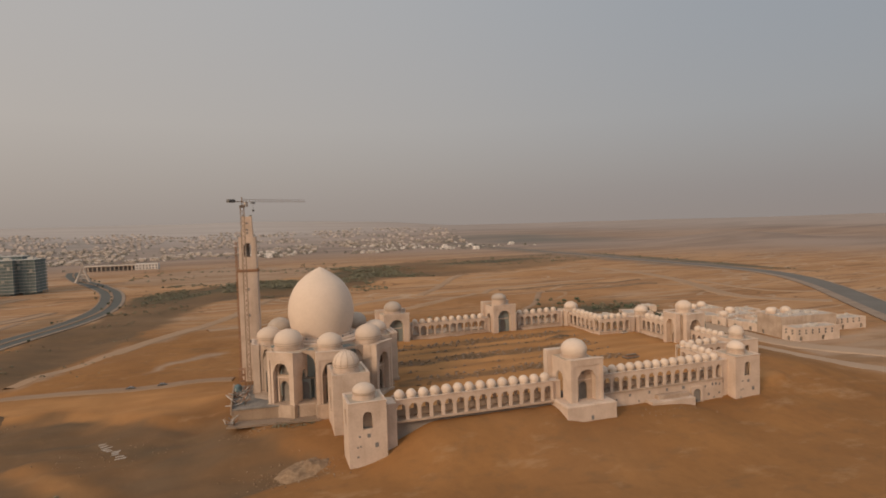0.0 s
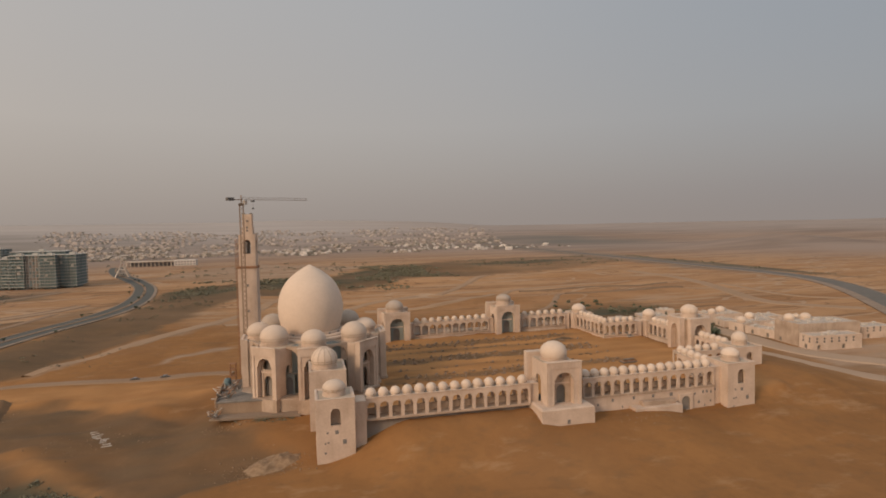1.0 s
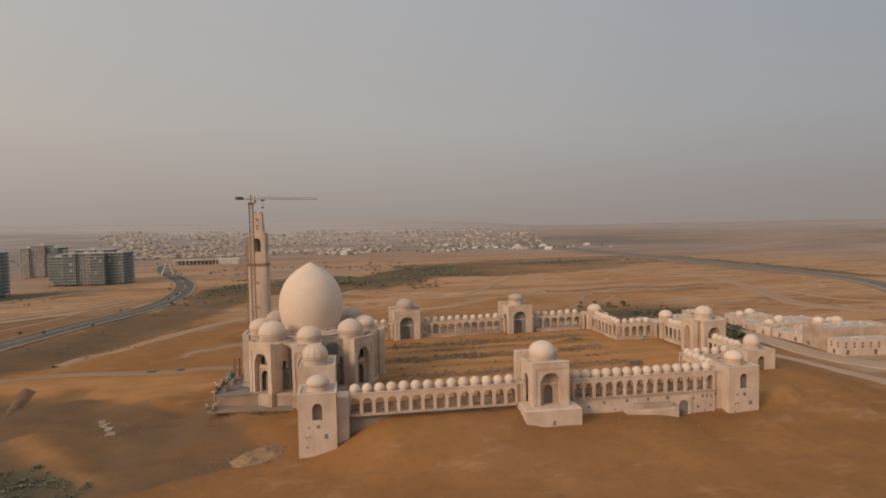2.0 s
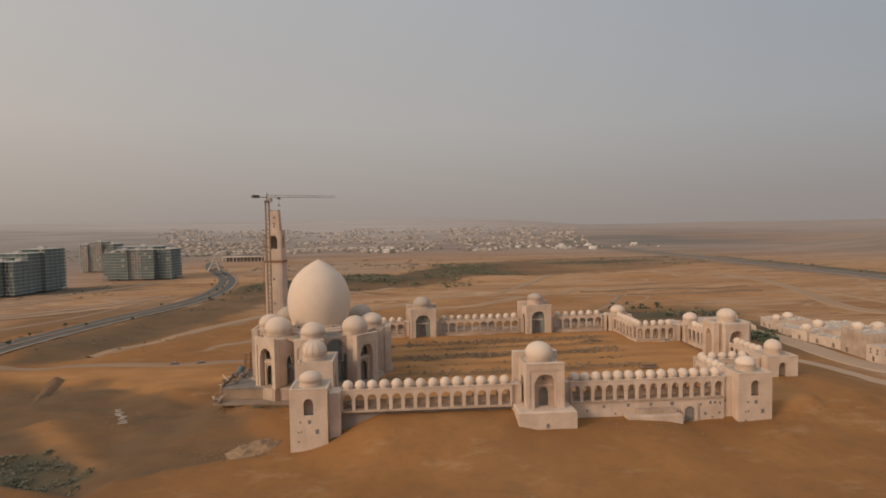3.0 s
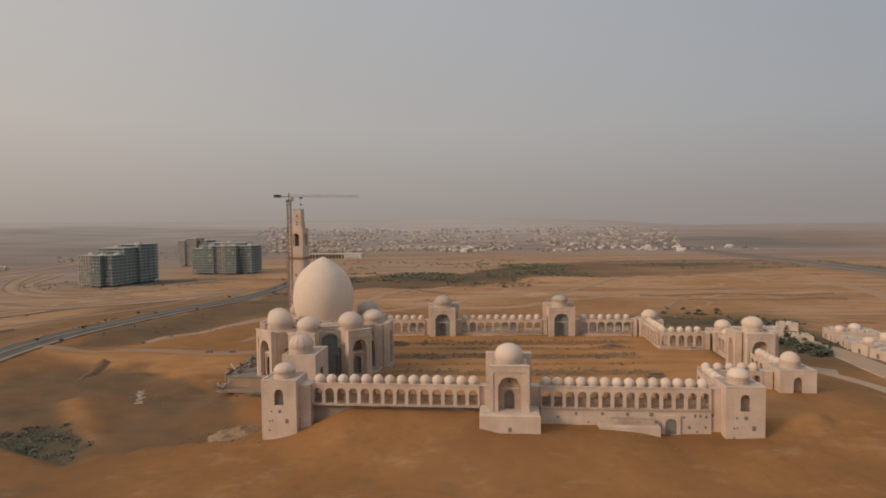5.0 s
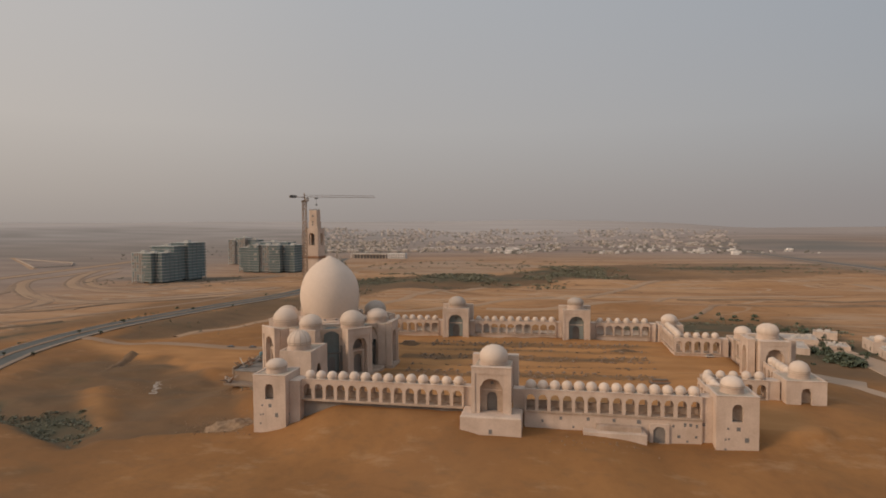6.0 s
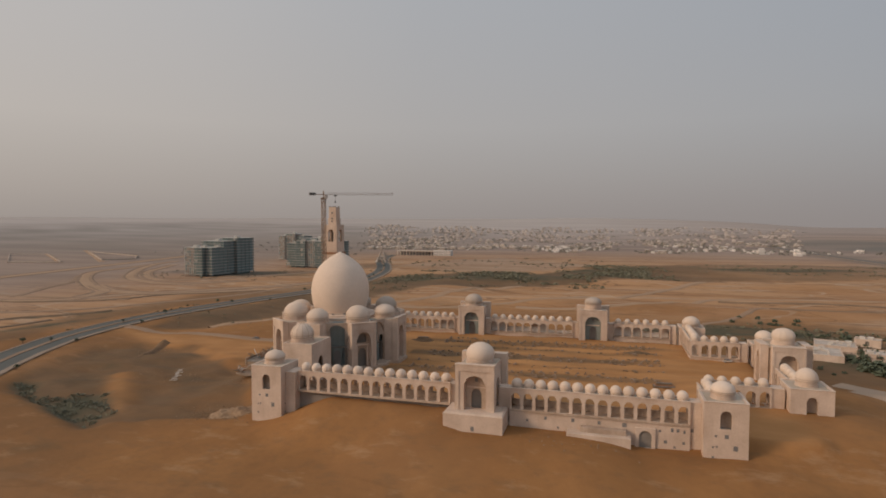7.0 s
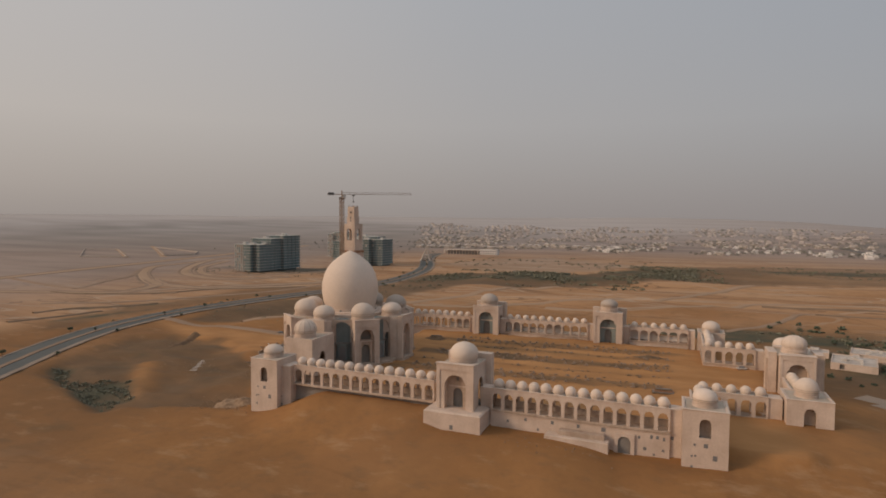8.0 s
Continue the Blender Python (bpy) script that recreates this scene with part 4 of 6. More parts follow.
for xa, xb in ((-50.2, -47.0), (-30.3, -27.4), (23.7, 27.2), (43.8, 47.5), (79.6, 83.0)):
    c = rear((xa + xb) / 2) - 1
    link_wall("link_wall", xa, xb, c - 2.2, c + 2.4, -14, 5.1, "plain plaster wall beside the rear gate")
corner_tower("corner_tower", 91.2, 158.5, 13.6, -14, 5.0, 10.9, 4.8, "plain plaster corner block with a round pale dome", (2.6, -4.5, 0.5, 2.4), False, drum=1.0)

# eastern range
corner_tower("corner_tower", 115.2, 34.0, 14.0, -14, 6.0, 12.4, 3.7, "low square plaster block with a dome and a dark arched doorway", (3.6, -3.2, 1.2, 3.4), False)
corner_tower("corner_tower", 120.6, 119.0, 12.6, -14, 4.8, 11.2, 4.2, "low square plaster block with a pale dome", (3.0, -4.5, 0.5, 2.6), False, drum=1.9)
arcade("arcade", (80.5, 8.4), (80.5, 30.9), 5, -2.8, 4.6, "short cream side arcade with ball-like domes", -14, ball=0.95)
arcade("arcade", (79.7, 34), (103.3, 34), 5, -2.8, 4.6, "short cream side arcade with ball-like domes", -14, ball=0.95)
link_wall("link_wall", 103.4, 107.6, 31.4, 36.8, -14, 4.6, "plain plaster wall beside the domed block")
arcade("arcade", (115.2, 42.2), (115.2, 63.4), 5, -2.8, 4.6, "short cream side arcade towards the east gate", -14, ball=0.95)
arcade("arcade", (88.6, 151.3), (88.6, 120.6), 6, -2.9, 4.7, "slender side arcade along the court", -14, ball=0.95)
arcade("arcade", (85.6, 117.2), (108.8, 117.2), 5, -2.9, 4.7, "slender side arcade facing the court", -14, ball=0.95)
link_wall("link_wall", 108.9, 112.5, 114.8, 120, -14, 4.7, "plain plaster wall beside the domed block")
arcade("arcade", (118.5, 111.8), (118.5, 88.6), 5, -2.9, 4.7, "slender side arcade towards the east gate", -14, ball=0.95)


def east_gate(cx, cy):
    ob = thing("east_gate", pose(cx, cy, 0), "large square plaster gate with deep pointed niches and a ribbed dome", "gate", "gates of the court")
    reach, z0, z1 = 9.7, -14.0, 13.0
    for k in range(4):
        half, niche = (6.3, 7.6) if k % 2 == 0 else (5.5, 6.0)
        m = pose(0, 0, 0, rz=90 * k)
        bm = bmesh.new()
        arched_wall(bm, -half, half, z0, z1, 2.8, [(0, niche, -4.6, 5.4, 9.8)], m @ pose(0, -reach, 0))
        screen = part("screen", bm, PLASTER, ob)
        bm = bmesh.new()
        for xa, xb, za, zb in ((-half, -half + 0.9, -5.0, z1), (half - 0.9, half, -5.0, z1), (-half + 0.91, half - 0.91, z1 - 1.7, z1)):
            box(bm, xa, xb, -reach - 0.25, -reach + 0.03, za, zb - 0.01, m)
        part("frame", bm, PLASTER, screen)
        bm = bmesh.new()
        arched_wall(bm, -half + 0.8, half - 0.8, -4.6, z1 - 1.5, 0.5, [(0, niche * 0.5, -4.6, -0.5, 1.6)], m @ pose(0, -reach + 2.85, 0))
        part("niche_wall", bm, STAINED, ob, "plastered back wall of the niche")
        bm = bmesh.new()
        box(bm, -half - 0.15, half + 0.15, -reach - 0.4, -reach + 2.9, z1 + 0.004, z1 + 0.45, m, 0.1)
        part("parapet", bm, PLASTER, ob)
        # recessed corner between two screens
        bm = bmesh.new()
        box(bm, 5.2, 6.3, -6.3, -5.2, z0, z1 - 0.9, m)
        box(bm, 3.0, 5.19, -6.3, -5.7, z0, z1 - 0.9, m)
        box(bm, 5.7, 6.3, -5.19, -3.0, z0, z1 - 0.9, m)
        part("corner_pier", bm, STAINED, ob)
    bm = bmesh.new()
    box(bm, -6.85, 6.85, -6.85, 6.85, z1 - 0.89, z1 - 0.3)
    part("roof", bm, ROOF, ob)
    bm = bmesh.new()
    lathe(bm, drum_profile(4.65, z1 - 0.3, z1 + 2.0), 48)
    part("drum", bm, PLASTER, ob)
    bm = bmesh.new()
    prof = dome_profile(4.65, 4.9, 0.9, 0.06)
    lathe(bm, [(a, z + z1 + 2.0) for a, z in prof], 48)
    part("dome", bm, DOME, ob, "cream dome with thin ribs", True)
    for i in range(12):
        bm = bmesh.new()
        m = pose(0, 0, z1 + 2.0, rz=30 * i)
        prev = None
        for a, z in prof[1:]:
            row = [bm.verts.new(m @ Vector(q)) for q in ((a + 0.01, -0.14, z), (a + 0.11, -0.08, z + 0.03), (a + 0.11, 0.08, z + 0.03), (a + 0.01, 0.14, z))]
            if prev:
                for k in range(3):
                    bm.faces.new((prev[k], prev[k + 1], row[k + 1], row[k]))
            prev = row
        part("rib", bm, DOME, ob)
    return ob


east_gate(118.1, 76.1)


def prayer_hall(cx, cy):
    ob = thing("prayer_hall", pose(cx, cy, 0), "huge cream onion dome over an eight-sided hall with domed towers", "mosque")
    floor, roof = -3.5, 17.8
    bm = bmesh.new()
    lathe(bm, [(33.5, -15), (33.5, floor - 0.3), (33.2, floor), (0, floor)], 8, phase=math.pi / 8)
    part("podium", bm, STAINED, ob, "stained concrete podium")
    turns = [45 * k for k in range(7)] + [324]
    inward = [0, 0, 0, 0, 0, 0, 3.3, 0]
    for k in range(8):
        bm = bmesh.new()
        box(bm, -6.6, 6.6, -35.0, -29.0, -15, floor + 0.01, pose(0, 0, 0, rz=turns[k]) @ pose(0, inward[k], 0))
        part("tower_base", bm, STAINED, ob)
    # the core's darker grey paints the shade between the towers
    bm = bmesh.new()
    lathe(bm, [(25.5, floor + 0.01), (25.5, roof - 0.8), (0, roof - 0.8)], 8, phase=0.0)
    part("core", bm, GREY_BLOCK, ob, "grey hall wall with recess shade in its colour")
    for k in range(8):
        # recessed bay between two towers
        m = pose(0, 0, 0, rz=45 * k + 22.5)
        bm = bmesh.new()
        arched_wall(bm, -5.4, 5.4, floor + 0.02, roof - 0.4, 1.2, [(0, 9.8, floor + 0.02, 11.0, 16.4)], m @ pose(0, -27.2, 0), point=0.05)
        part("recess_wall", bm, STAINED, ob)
        bm = bmesh.new()
        box(bm, -4.4, 4.4, -26.1, -25.2, 5.3, 5.8, m)
        box(bm, -4.4, -4.0, -26.2, -25.2, floor, 5.29, m)
        box(bm, 4.0, 4.4, -26.2, -25.2, floor, 5.29, m)
        part("recess_ledge", bm, BARE, ob, "bare concrete ledge and posts")
        bm = bmesh.new()
        arched_wall(bm, -2.3, 2.3, floor + 0.02, 5.2, 0.5, [(0, 3.2, floor + 0.02, 2.0, 4.0)], m @ pose(0, -26.0, 0))
        part("doorway", bm, GREY_BLOCK, ob)
        # dark plate that gives this doorway its shade
        bm = bmesh.new()
        box(bm, -1.6, 1.6, -25.75, -25.4, floor + 0.02, 4.2, m)
        part("door_shade", bm, DARK_FILL, ob, "dark plate for the shade in the doorway")
        # tower with its own niche and dome
        m = pose(0, 0, 0, rz=turns[k]) @ pose(0, inward[k], 0)
        bm = bmesh.new()
        arched_wall(bm, -6.2, 6.2, floor + 0.02, roof, 2.4, [(0, 7.6, floor + 0.02, 8.4, 13.6)], m @ pose(0, -34.0, 0))
        front = part("tower_front", bm, PLASTER, ob)
        bm = bmesh.new()
        for xa, xb, za, zb in ((-6.2, -5.0, floor + 0.02, roof), (5.0, 6.2, floor + 0.02, roof), (-4.99, 4.99, roof - 3.2, roof)):
            box(bm, xa, xb, -34.4, -33.97, za, zb - 0.01, m)
        part("frame", bm, PLASTER, front)
        bm = bmesh.new()
        arched_wall(bm, -5.7, 5.7, floor + 0.02, 7.0, 0.5, [(0, 4.2, floor + 0.02, 3.0, 5.6)], m @ pose(0, -31.55, 0))
        arched_wall(bm, -5.7, 5.7, 7.0, roof - 1.0, 0.5, [(0, 5.0, 8.2, 10.0, 12.6)], m @ pose(0, -31.55, 0))
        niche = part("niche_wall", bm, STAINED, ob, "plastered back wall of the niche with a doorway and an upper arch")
        bm = bmesh.new()
        box(bm, -3.6, 3.6, -31.95, -31.56, 6.9, 7.5, m, 0.1)
        for sx in (-3.0, 2.4):
            box(bm, sx, sx + 0.6, -31.9, -31.56, floor + 0.03, 6.89, m)
        part("ledge", bm, PLASTER, niche)
        # unseen backing whose dark colour gives the doorway its shade
        bm = bmesh.new()
        box(bm, -2.6, 2.6, -29.6, -29.3, floor + 0.03, 13.2, m)
        part("backing_panel", bm, SHADE, niche, "dark panel standing in for shade inside the doorway")
        for s in (-1, 1):
            bm = bmesh.new()
            mm = m @ (pose(5.75, -31.0, 0, rz=90) if s > 0 else pose(-5.75, -20.0, 0, rz=270))
            arched_wall(bm, 0, 11.0, floor + 0.02, roof - 0.6, 0.9, [(5.5, 3.4, floor + 0.02, 6.0, 9.4)], mm)
            part("tower_side", bm, PLASTER, ob)
        bm = bmesh.new()
        box(bm, -5.7, 5.7, -31.5, -18.5, roof - 1.2, roof - 0.55, m)
        part("tower_roof", bm, ROOF, ob)
        bm = bmesh.new()
        box(bm, -6.4, 6.4, -34.6, -33.3, roof + 0.004, roof + 0.5, m, 0.12)
        part("tower_parapet", bm, PLASTER, ob)
        reach, dome_r, dome_top = {0: (26.0, 5.3, 24.4), 2: (25.0, 5.3, 24.0), 6: (23.6, 5.4, 24.6), 7: (24.3, 6.1, 25.9)}.get(k, (26.0, 5.8, 25.6))
        q = pose(0, 0, 0, rz=45 * k) @ Vector((0.6 if k == 0 else 0.9 if k == 7 else 0.0, -reach + (0.7 if k == 7 else 0.0), 0))
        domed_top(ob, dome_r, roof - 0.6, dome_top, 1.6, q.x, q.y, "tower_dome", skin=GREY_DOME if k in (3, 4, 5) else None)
    bm = bmesh.new()
    lathe(bm, [(19.5, roof - 0.9), (19.5, roof + 0.6), (16.4, roof + 0.7), (16.4, roof + 1.2), (14.4, roof + 1.6), (14.4, roof + 2.4), (0, roof + 2.4)], 64)
    drum = part("main_drum", bm, PLASTER, ob, "low round drum with small vents")
    for i in range(16):
        bm = bmesh.new()
        box(bm, -0.5, 0.5, -14.5, -14.1, roof + 1.5, roof + 2.3, pose(0, 0, 0, rz=22.5 * i + 11))
        part("vent", bm, DARK_FILL, drum)
    bm = bmesh.new()
    prof = [(13.2, 19.4), (14.0, 21.3), (14.9, 24.2), (15.5, 27.6), (15.7, 30.4), (15.4, 33.6), (14.6, 36.9), (13.4, 39.8), (11.7, 42.5), (9.4, 44.9), (6.7, 47.0), (4.0, 48.7), (1.8, 49.8), (0, 50.7)]
    fine = []
    for (a, z), (b, y) in zip(prof, prof[1:]):
        fine += [(a, z)]
    fine += [(0, 50.7)]
    lathe(bm, [(a * 0.962, z) for a, z in fine], 96)
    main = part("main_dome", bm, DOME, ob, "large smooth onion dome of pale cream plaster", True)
    md = main.modifiers.new("round", "SUBSURF")
    md.levels = md.render_levels = 1
    return ob


prayer_hall(-91.3, 70.6)


def vestibule():
    ob = thing("vestibule", pose(-87.1, 24.0, 0), "plain plaster entrance block with a small ribbed dome", "building")
    for m, length in four_sides(-6.1, 8.1, -6.5, 11.5, 0.9):
        bm = bmesh.new()
        arched_wall(bm, 0, length, -14, 12.9, 0.9, [(length * 0.45, 4.6, -3.4, 3.2, 6.2)] if length > 15 else [], m)
        part("wall", bm, PLASTER, ob)
    bm = bmesh.new()
    box(bm, -5.15, 7.15, -5.55, 10.55, 11.9, 12.5)
    part("roof", bm, ROOF, ob)
    bm = bmesh.new()
    box(bm, -5.15, 7.15, -5.55, 10.55, -4.2, -3.5)
    box(bm, 0.6, 1.4, -5.5, 10.5, -3.49, 11.3)
    part("floor", bm, SHADE, ob)
    domed_top(ob, 5.1, 12.5, 20.8, 1.7)
    for i in range(7):
        bm = bmesh.new()
        m = pose(0, 0, 14.2, rz=-90 + (i - 3) * 30)
        prev = None
        for a, z in dome_profile(5.1, 6.6, 0.6, 0.06)[1:]:
            row = [bm.verts.new(m @ Vector(q)) for q in ((a + 0.02, -0.14, z), (a + 0.16, 0.0, z + 0.04), (a + 0.02, 0.14, z))]
            if prev:
                for k in range(2):
                    bm.faces.new((prev[k], prev[k + 1], row[k + 1], row[k]))
            prev = row
        part("rib", bm, STAINED, ob)
    return ob


vestibule()


def minaret(cx, cy):
    ob = thing("minaret", pose(cx, cy, 0, rz=-4), "tall unfinished square minaret of cream plaster with arched windows", "minaret")
    bm = bmesh.new()
    box(bm, -6.0, 3.9, -4.95, 4.95, -14, 46.0)
    shaft = part("shaft", bm, PLASTER, ob)
    bm = bmesh.new()
    box(bm, -6.3, 4.2, -5.25, 5.25, 46.01, 47.4, None, 0.3)
    part("band", bm, RUST, ob, "brown unplastered band")
    for z in (8.0, 22.0, 36.0):
        bm = bmesh.new()
        box(bm, -1.5, -0.5, -5.0, -4.7, z, z + 1.4)
        part("slit", bm, DARK_FILL, shaft)
    for m, length in four_sides(-5.2, 3.6, -4.4, 4.4, 1.0):
        bm = bmesh.new()
        arched_wall(bm, 0, length, 47.41, 64.6, 1.0, [(length / 2, 4.0, 54.0, 59.4, 61.6)], m)
        part("belvedere_wall", bm, PLASTER, ob)
    bm = bmesh.new()
    box(bm, -4.15, 2.55, -3.35, 3.35, 47.5, 53.4)
    box(bm, -4.15, 2.55, -3.35, 3.35, 63.0, 64.5)
    box(bm, -1.6, 0.0, -0.8, 0.8, 53.4, 63.0)
    part("belvedere_core", bm, SHADE, ob)
    bm = bmesh.new()
    lathe(bm, [(4.0, 64.61), (4.0, 68.6), (3.6, 68.8), (3.5, 75.6), (0, 75.6)], 4, -0.7, 0.0, phase=math.pi / 4)
    upper = part("upper_stage", bm, PLASTER, ob)
    for z in (66.2, 67.9, 71.5):
        bm = bmesh.new()
        box(bm, -1.2, -0.2, -2.9, -2.35, z, z + 1.0)
        part("hole", bm, DARK_FILL, upper)
    bm = bmesh.new()
    for x, y in ((-2.6, -1.9), (1.2, -1.9), (1.2, 1.9), (-2.6, 1.9)):
        box(bm, x - 0.35, x + 0.35, y - 0.35, y + 0.35, 75.6, 76.3)
    part("starter_column", bm, BARE, ob)
    # scaffold sheet on the western side
    bm = bmesh.new()
    for i in range(5):
        box(bm, -7.1, -6.96, -4.95 + 2.4 * i, -4.85 + 2.4 * i, -13, 62)
    for k in range(30):
        box(bm, -7.15, -6.02, -4.95, 4.95, -11 + 2.5 * k, -10.86 + 2.5 * k)
    part("scaffold", bm, RUST, ob, "brown scaffold lifts on one side")
    return ob


minaret(-122.6, 127.4)


def beam(bm, a, b, w):
    """A square bar from a to b."""
    a, b = Vector(a), Vector(b)
    m = Matrix.Translation(a) @ (b - a).to_track_quat("Z", "Y").to_matrix().to_4x4()
    box(bm, -w / 2, w / 2, -w / 2, w / 2, 0, (b - a).length, m)


def tower_crane(cx, cy):
    ob = thing("tower_crane", pose(cx, cy, 0), "brown lattice tower crane beside the minaret", "crane")
    bm = bmesh.new()
    c = 0.95
    for x, y in ((-c, -c), (c, -c), (c, c), (-c, c)):
        beam(bm, (x, y, -14), (x, y, 80), 0.34)
    z = -14
    while z < 79:
        for (x0, y0), (x1, y1) in (((-c, -c), (c, -c)), ((c, -c), (c, c)), ((c, c), (-c, c)), ((-c, c), (-c, -c))):
            beam(bm, (x0, y0, z), (x1, y1, z + 2.6), 0.2)
        z += 2.6
    part("mast", bm, STEEL, ob)
    bm = bmesh.new()
    box(bm, -1.3, 1.3, -1.3, 1.3, 80.0, 81.4, None, 0.2)
    part("slewing_ring", bm, STEEL, ob)
    turn = pose(0, 0, 0, rz=42)
    bm = bmesh.new()
    box(bm, 0.2, 2.0, -2.4, -0.9, 80.6, 83.0, turn, 0.2)
    part("cab", bm, WHITE_BAG, ob, "small white driver's cab")
    z0, z1 = 83.2, 84.4
    bm = bmesh.new()
    for y, z in ((-0.7, z0), (0.7, z0), (0, z1)):
        beam(bm, turn @ Vector((0, y, z)), turn @ Vector((46, y, z + 0.6)), 0.13)
    for i in range(23):
        up = 0.6 * i / 23
        beam(bm, turn @ Vector((2 * i, -0.7, z0 + up)), turn @ Vector((2 * i + 1, 0, z1 + up)), 0.08)
        beam(bm, turn @ Vector((2 * i + 1, 0, z1 + up)), turn @ Vector((2 * i + 2, 0.7, z0 + up)), 0.08)
    part("jib", bm, STEEL, ob)
    bm = bmesh.new()
    box(bm, 6.6, 8.2, -0.8, 0.8, z0 - 0.9, z0 - 0.15, turn, 0.1)
    beam(bm, turn @ Vector((7.4, 0, z0 - 0.9)), turn @ Vector((7.4, 0, z0 - 4.2)), 0.12)
    box(bm, 7.0, 7.8, -0.4, 0.4, z0 - 5.0, z0 - 4.1, turn, 0.1)
    part("trolley", bm, BALLAST, ob, "trolley with a hanging hook")
    bm = bmesh.new()
    for y in (-0.8, 0.8):
        beam(bm, turn @ Vector((0, y, z0)), turn @ Vector((-8.6, y, z0)), 0.34)
    counter = part("counter_jib", bm, STEEL, ob)
    bm = bmesh.new()
    box(bm, -8.8, -5.0, -1.0, 1.0, z0 - 0.5, z0 + 1.1, turn, 0.2)
    part("ballast", bm, BALLAST, counter, "dark ballast blocks")
    bm = bmesh.new()
    beam(bm, (0, 0, 81.4), (0, 0, 85.6), 0.5)
    part("mast_head", bm, STEEL, ob)
    return ob


tower_crane(-125.3, 117.0)


# ---- terrace, yard and court ----
def terrace():
    ob = thing("terrace", pose(0, 0, 0), "weathered concrete terrace with a broken edge beside the hall", "terrace")
    def prism(plan, z0, z1):
        bm = bmesh.new()
        low = [bm.verts.new((x, y, z0)) for x, y in plan]
        high = [bm.verts.new((x, y, z1)) for x, y in plan]
        bm.faces.new(high)
        bm.faces.new(low[::-1])
        for i in range(len(plan)):
            j = (i + 1) % len(plan)
            bm.faces.new((low[i], low[j], high[j], high[i]))
        return bm

    part("slab", prism([(-131.3, 44.3), (-97, 41.3), (-97, 78), (-131.6, 80)], -4.2, -3.62), BARE, ob)
    part("retaining_wall", prism([(-131, 44.6), (-97.2, 41.6), (-97.2, 77.8), (-131.2, 79.6)], -15, -4.21), DUSTY, ob, "rough stained retaining wall")
    part("parapet", prism([(-131.5, 44.2), (-130.8, 44.2), (-131.1, 80.2), (-131.8, 80.2)], -6, -2.5), DUSTY, ob, "bare concrete edge wall")
    part("ledge", prism([(-133, 38.8), (-127, 37.4), (-116, 36.9), (-97, 34), (-97, 41.2), (-131, 44.2)], -9.5, -8.7), KERB, ob, "pale broken concrete ledge")
    bm = bmesh.new()
    box(bm, -109, -107.2, 42.3, 43.2, -6.6, -5.4)
    part("hole", bm, DARK_FILL, ob, "dark plate for the shade in a small window hole")
    return ob


terrace()

rnd = random.Random(7)


def plank_pile(x, y, z, n, reach, label):
    ob = thing("scaffold_pile", pose(x, y, z), label, "scaffold pile", "building yard")
    for i in range(n):
        bm = bmesh.new()
        a = Vector((rnd.uniform(-reach, reach), rnd.uniform(-reach, reach), rnd.uniform(0, 0.6)))
        b = a + Vector((rnd.uniform(-4, 4), rnd.uniform(-4, 4), rnd.uniform(0.2, 3.2)))
        beam(bm, a, b, rnd.uniform(0.16, 0.4))
        part("pole", bm, rnd.choice((WHITE_BAG, RUST, BARE, STEEL, TEAL, WHITE_BAG)), ob)
    return ob


plank_pile(-127.6, 63, -3.6, 34, 3.0, "heap of scaffold poles and planks on the terrace")
plank_pile(-128, 51, -3.6, 26, 2.6, "loose poles and boards on the terrace")
plank_pile(-131.5, 40.5, -8.7, 18, 2.0, "pale boards tipped against the terrace corner")


def site_hoist(x, y):
    ob = thing("site_hoist", pose(x, y, -3.62), "brown timber hoist frame in the building yard", "hoist", "building yard")
    for dx, dy in ((0, 0), (2.4, 0), (2.4, 2.4), (0, 2.4)):
        bm = bmesh.new()
        beam(bm, (dx, dy, 0), (dx, dy, 9), 0.4)
        part("post", bm, RUST, ob)
    bm = bmesh.new()
    for z in (3, 6, 8.6):
        box(bm, -0.3, 2.7, -0.3, 2.7, z, z + 0.3)
    part("deck", bm, RUST, ob)
    return ob


site_hoist(-128.6, 74.0)


def water_tank(x, y, z):
    ob = thing("water_tank", pose(x, y, z), "dark blue-grey upright water tank on the terrace", "water tank", "building yard")
    bm = bmesh.new()
    lathe(bm, [(0, 0.35), (1.5, 0.35), (1.55, 0.6), (1.55, 2.6), (1.3, 3.2), (0.5, 3.5), (0, 3.5)], 20)
    part("tank", bm, TEAL, ob, smooth=True)
    bm = bmesh.new()
    lathe(bm, [(0.42, 3.45), (0.42, 3.75), (0, 3.8)], 12)
    part("lid", bm, BALLAST, ob)
    bm = bmesh.new()
    for k in range(3):
        box(bm, -1.5, 1.5, -1.2 + k, -0.8 + k, 0, 0.34)
    part("bearer", bm, RUST, ob)
    return ob


water_tank(-129.2, 69.4, -3.62)


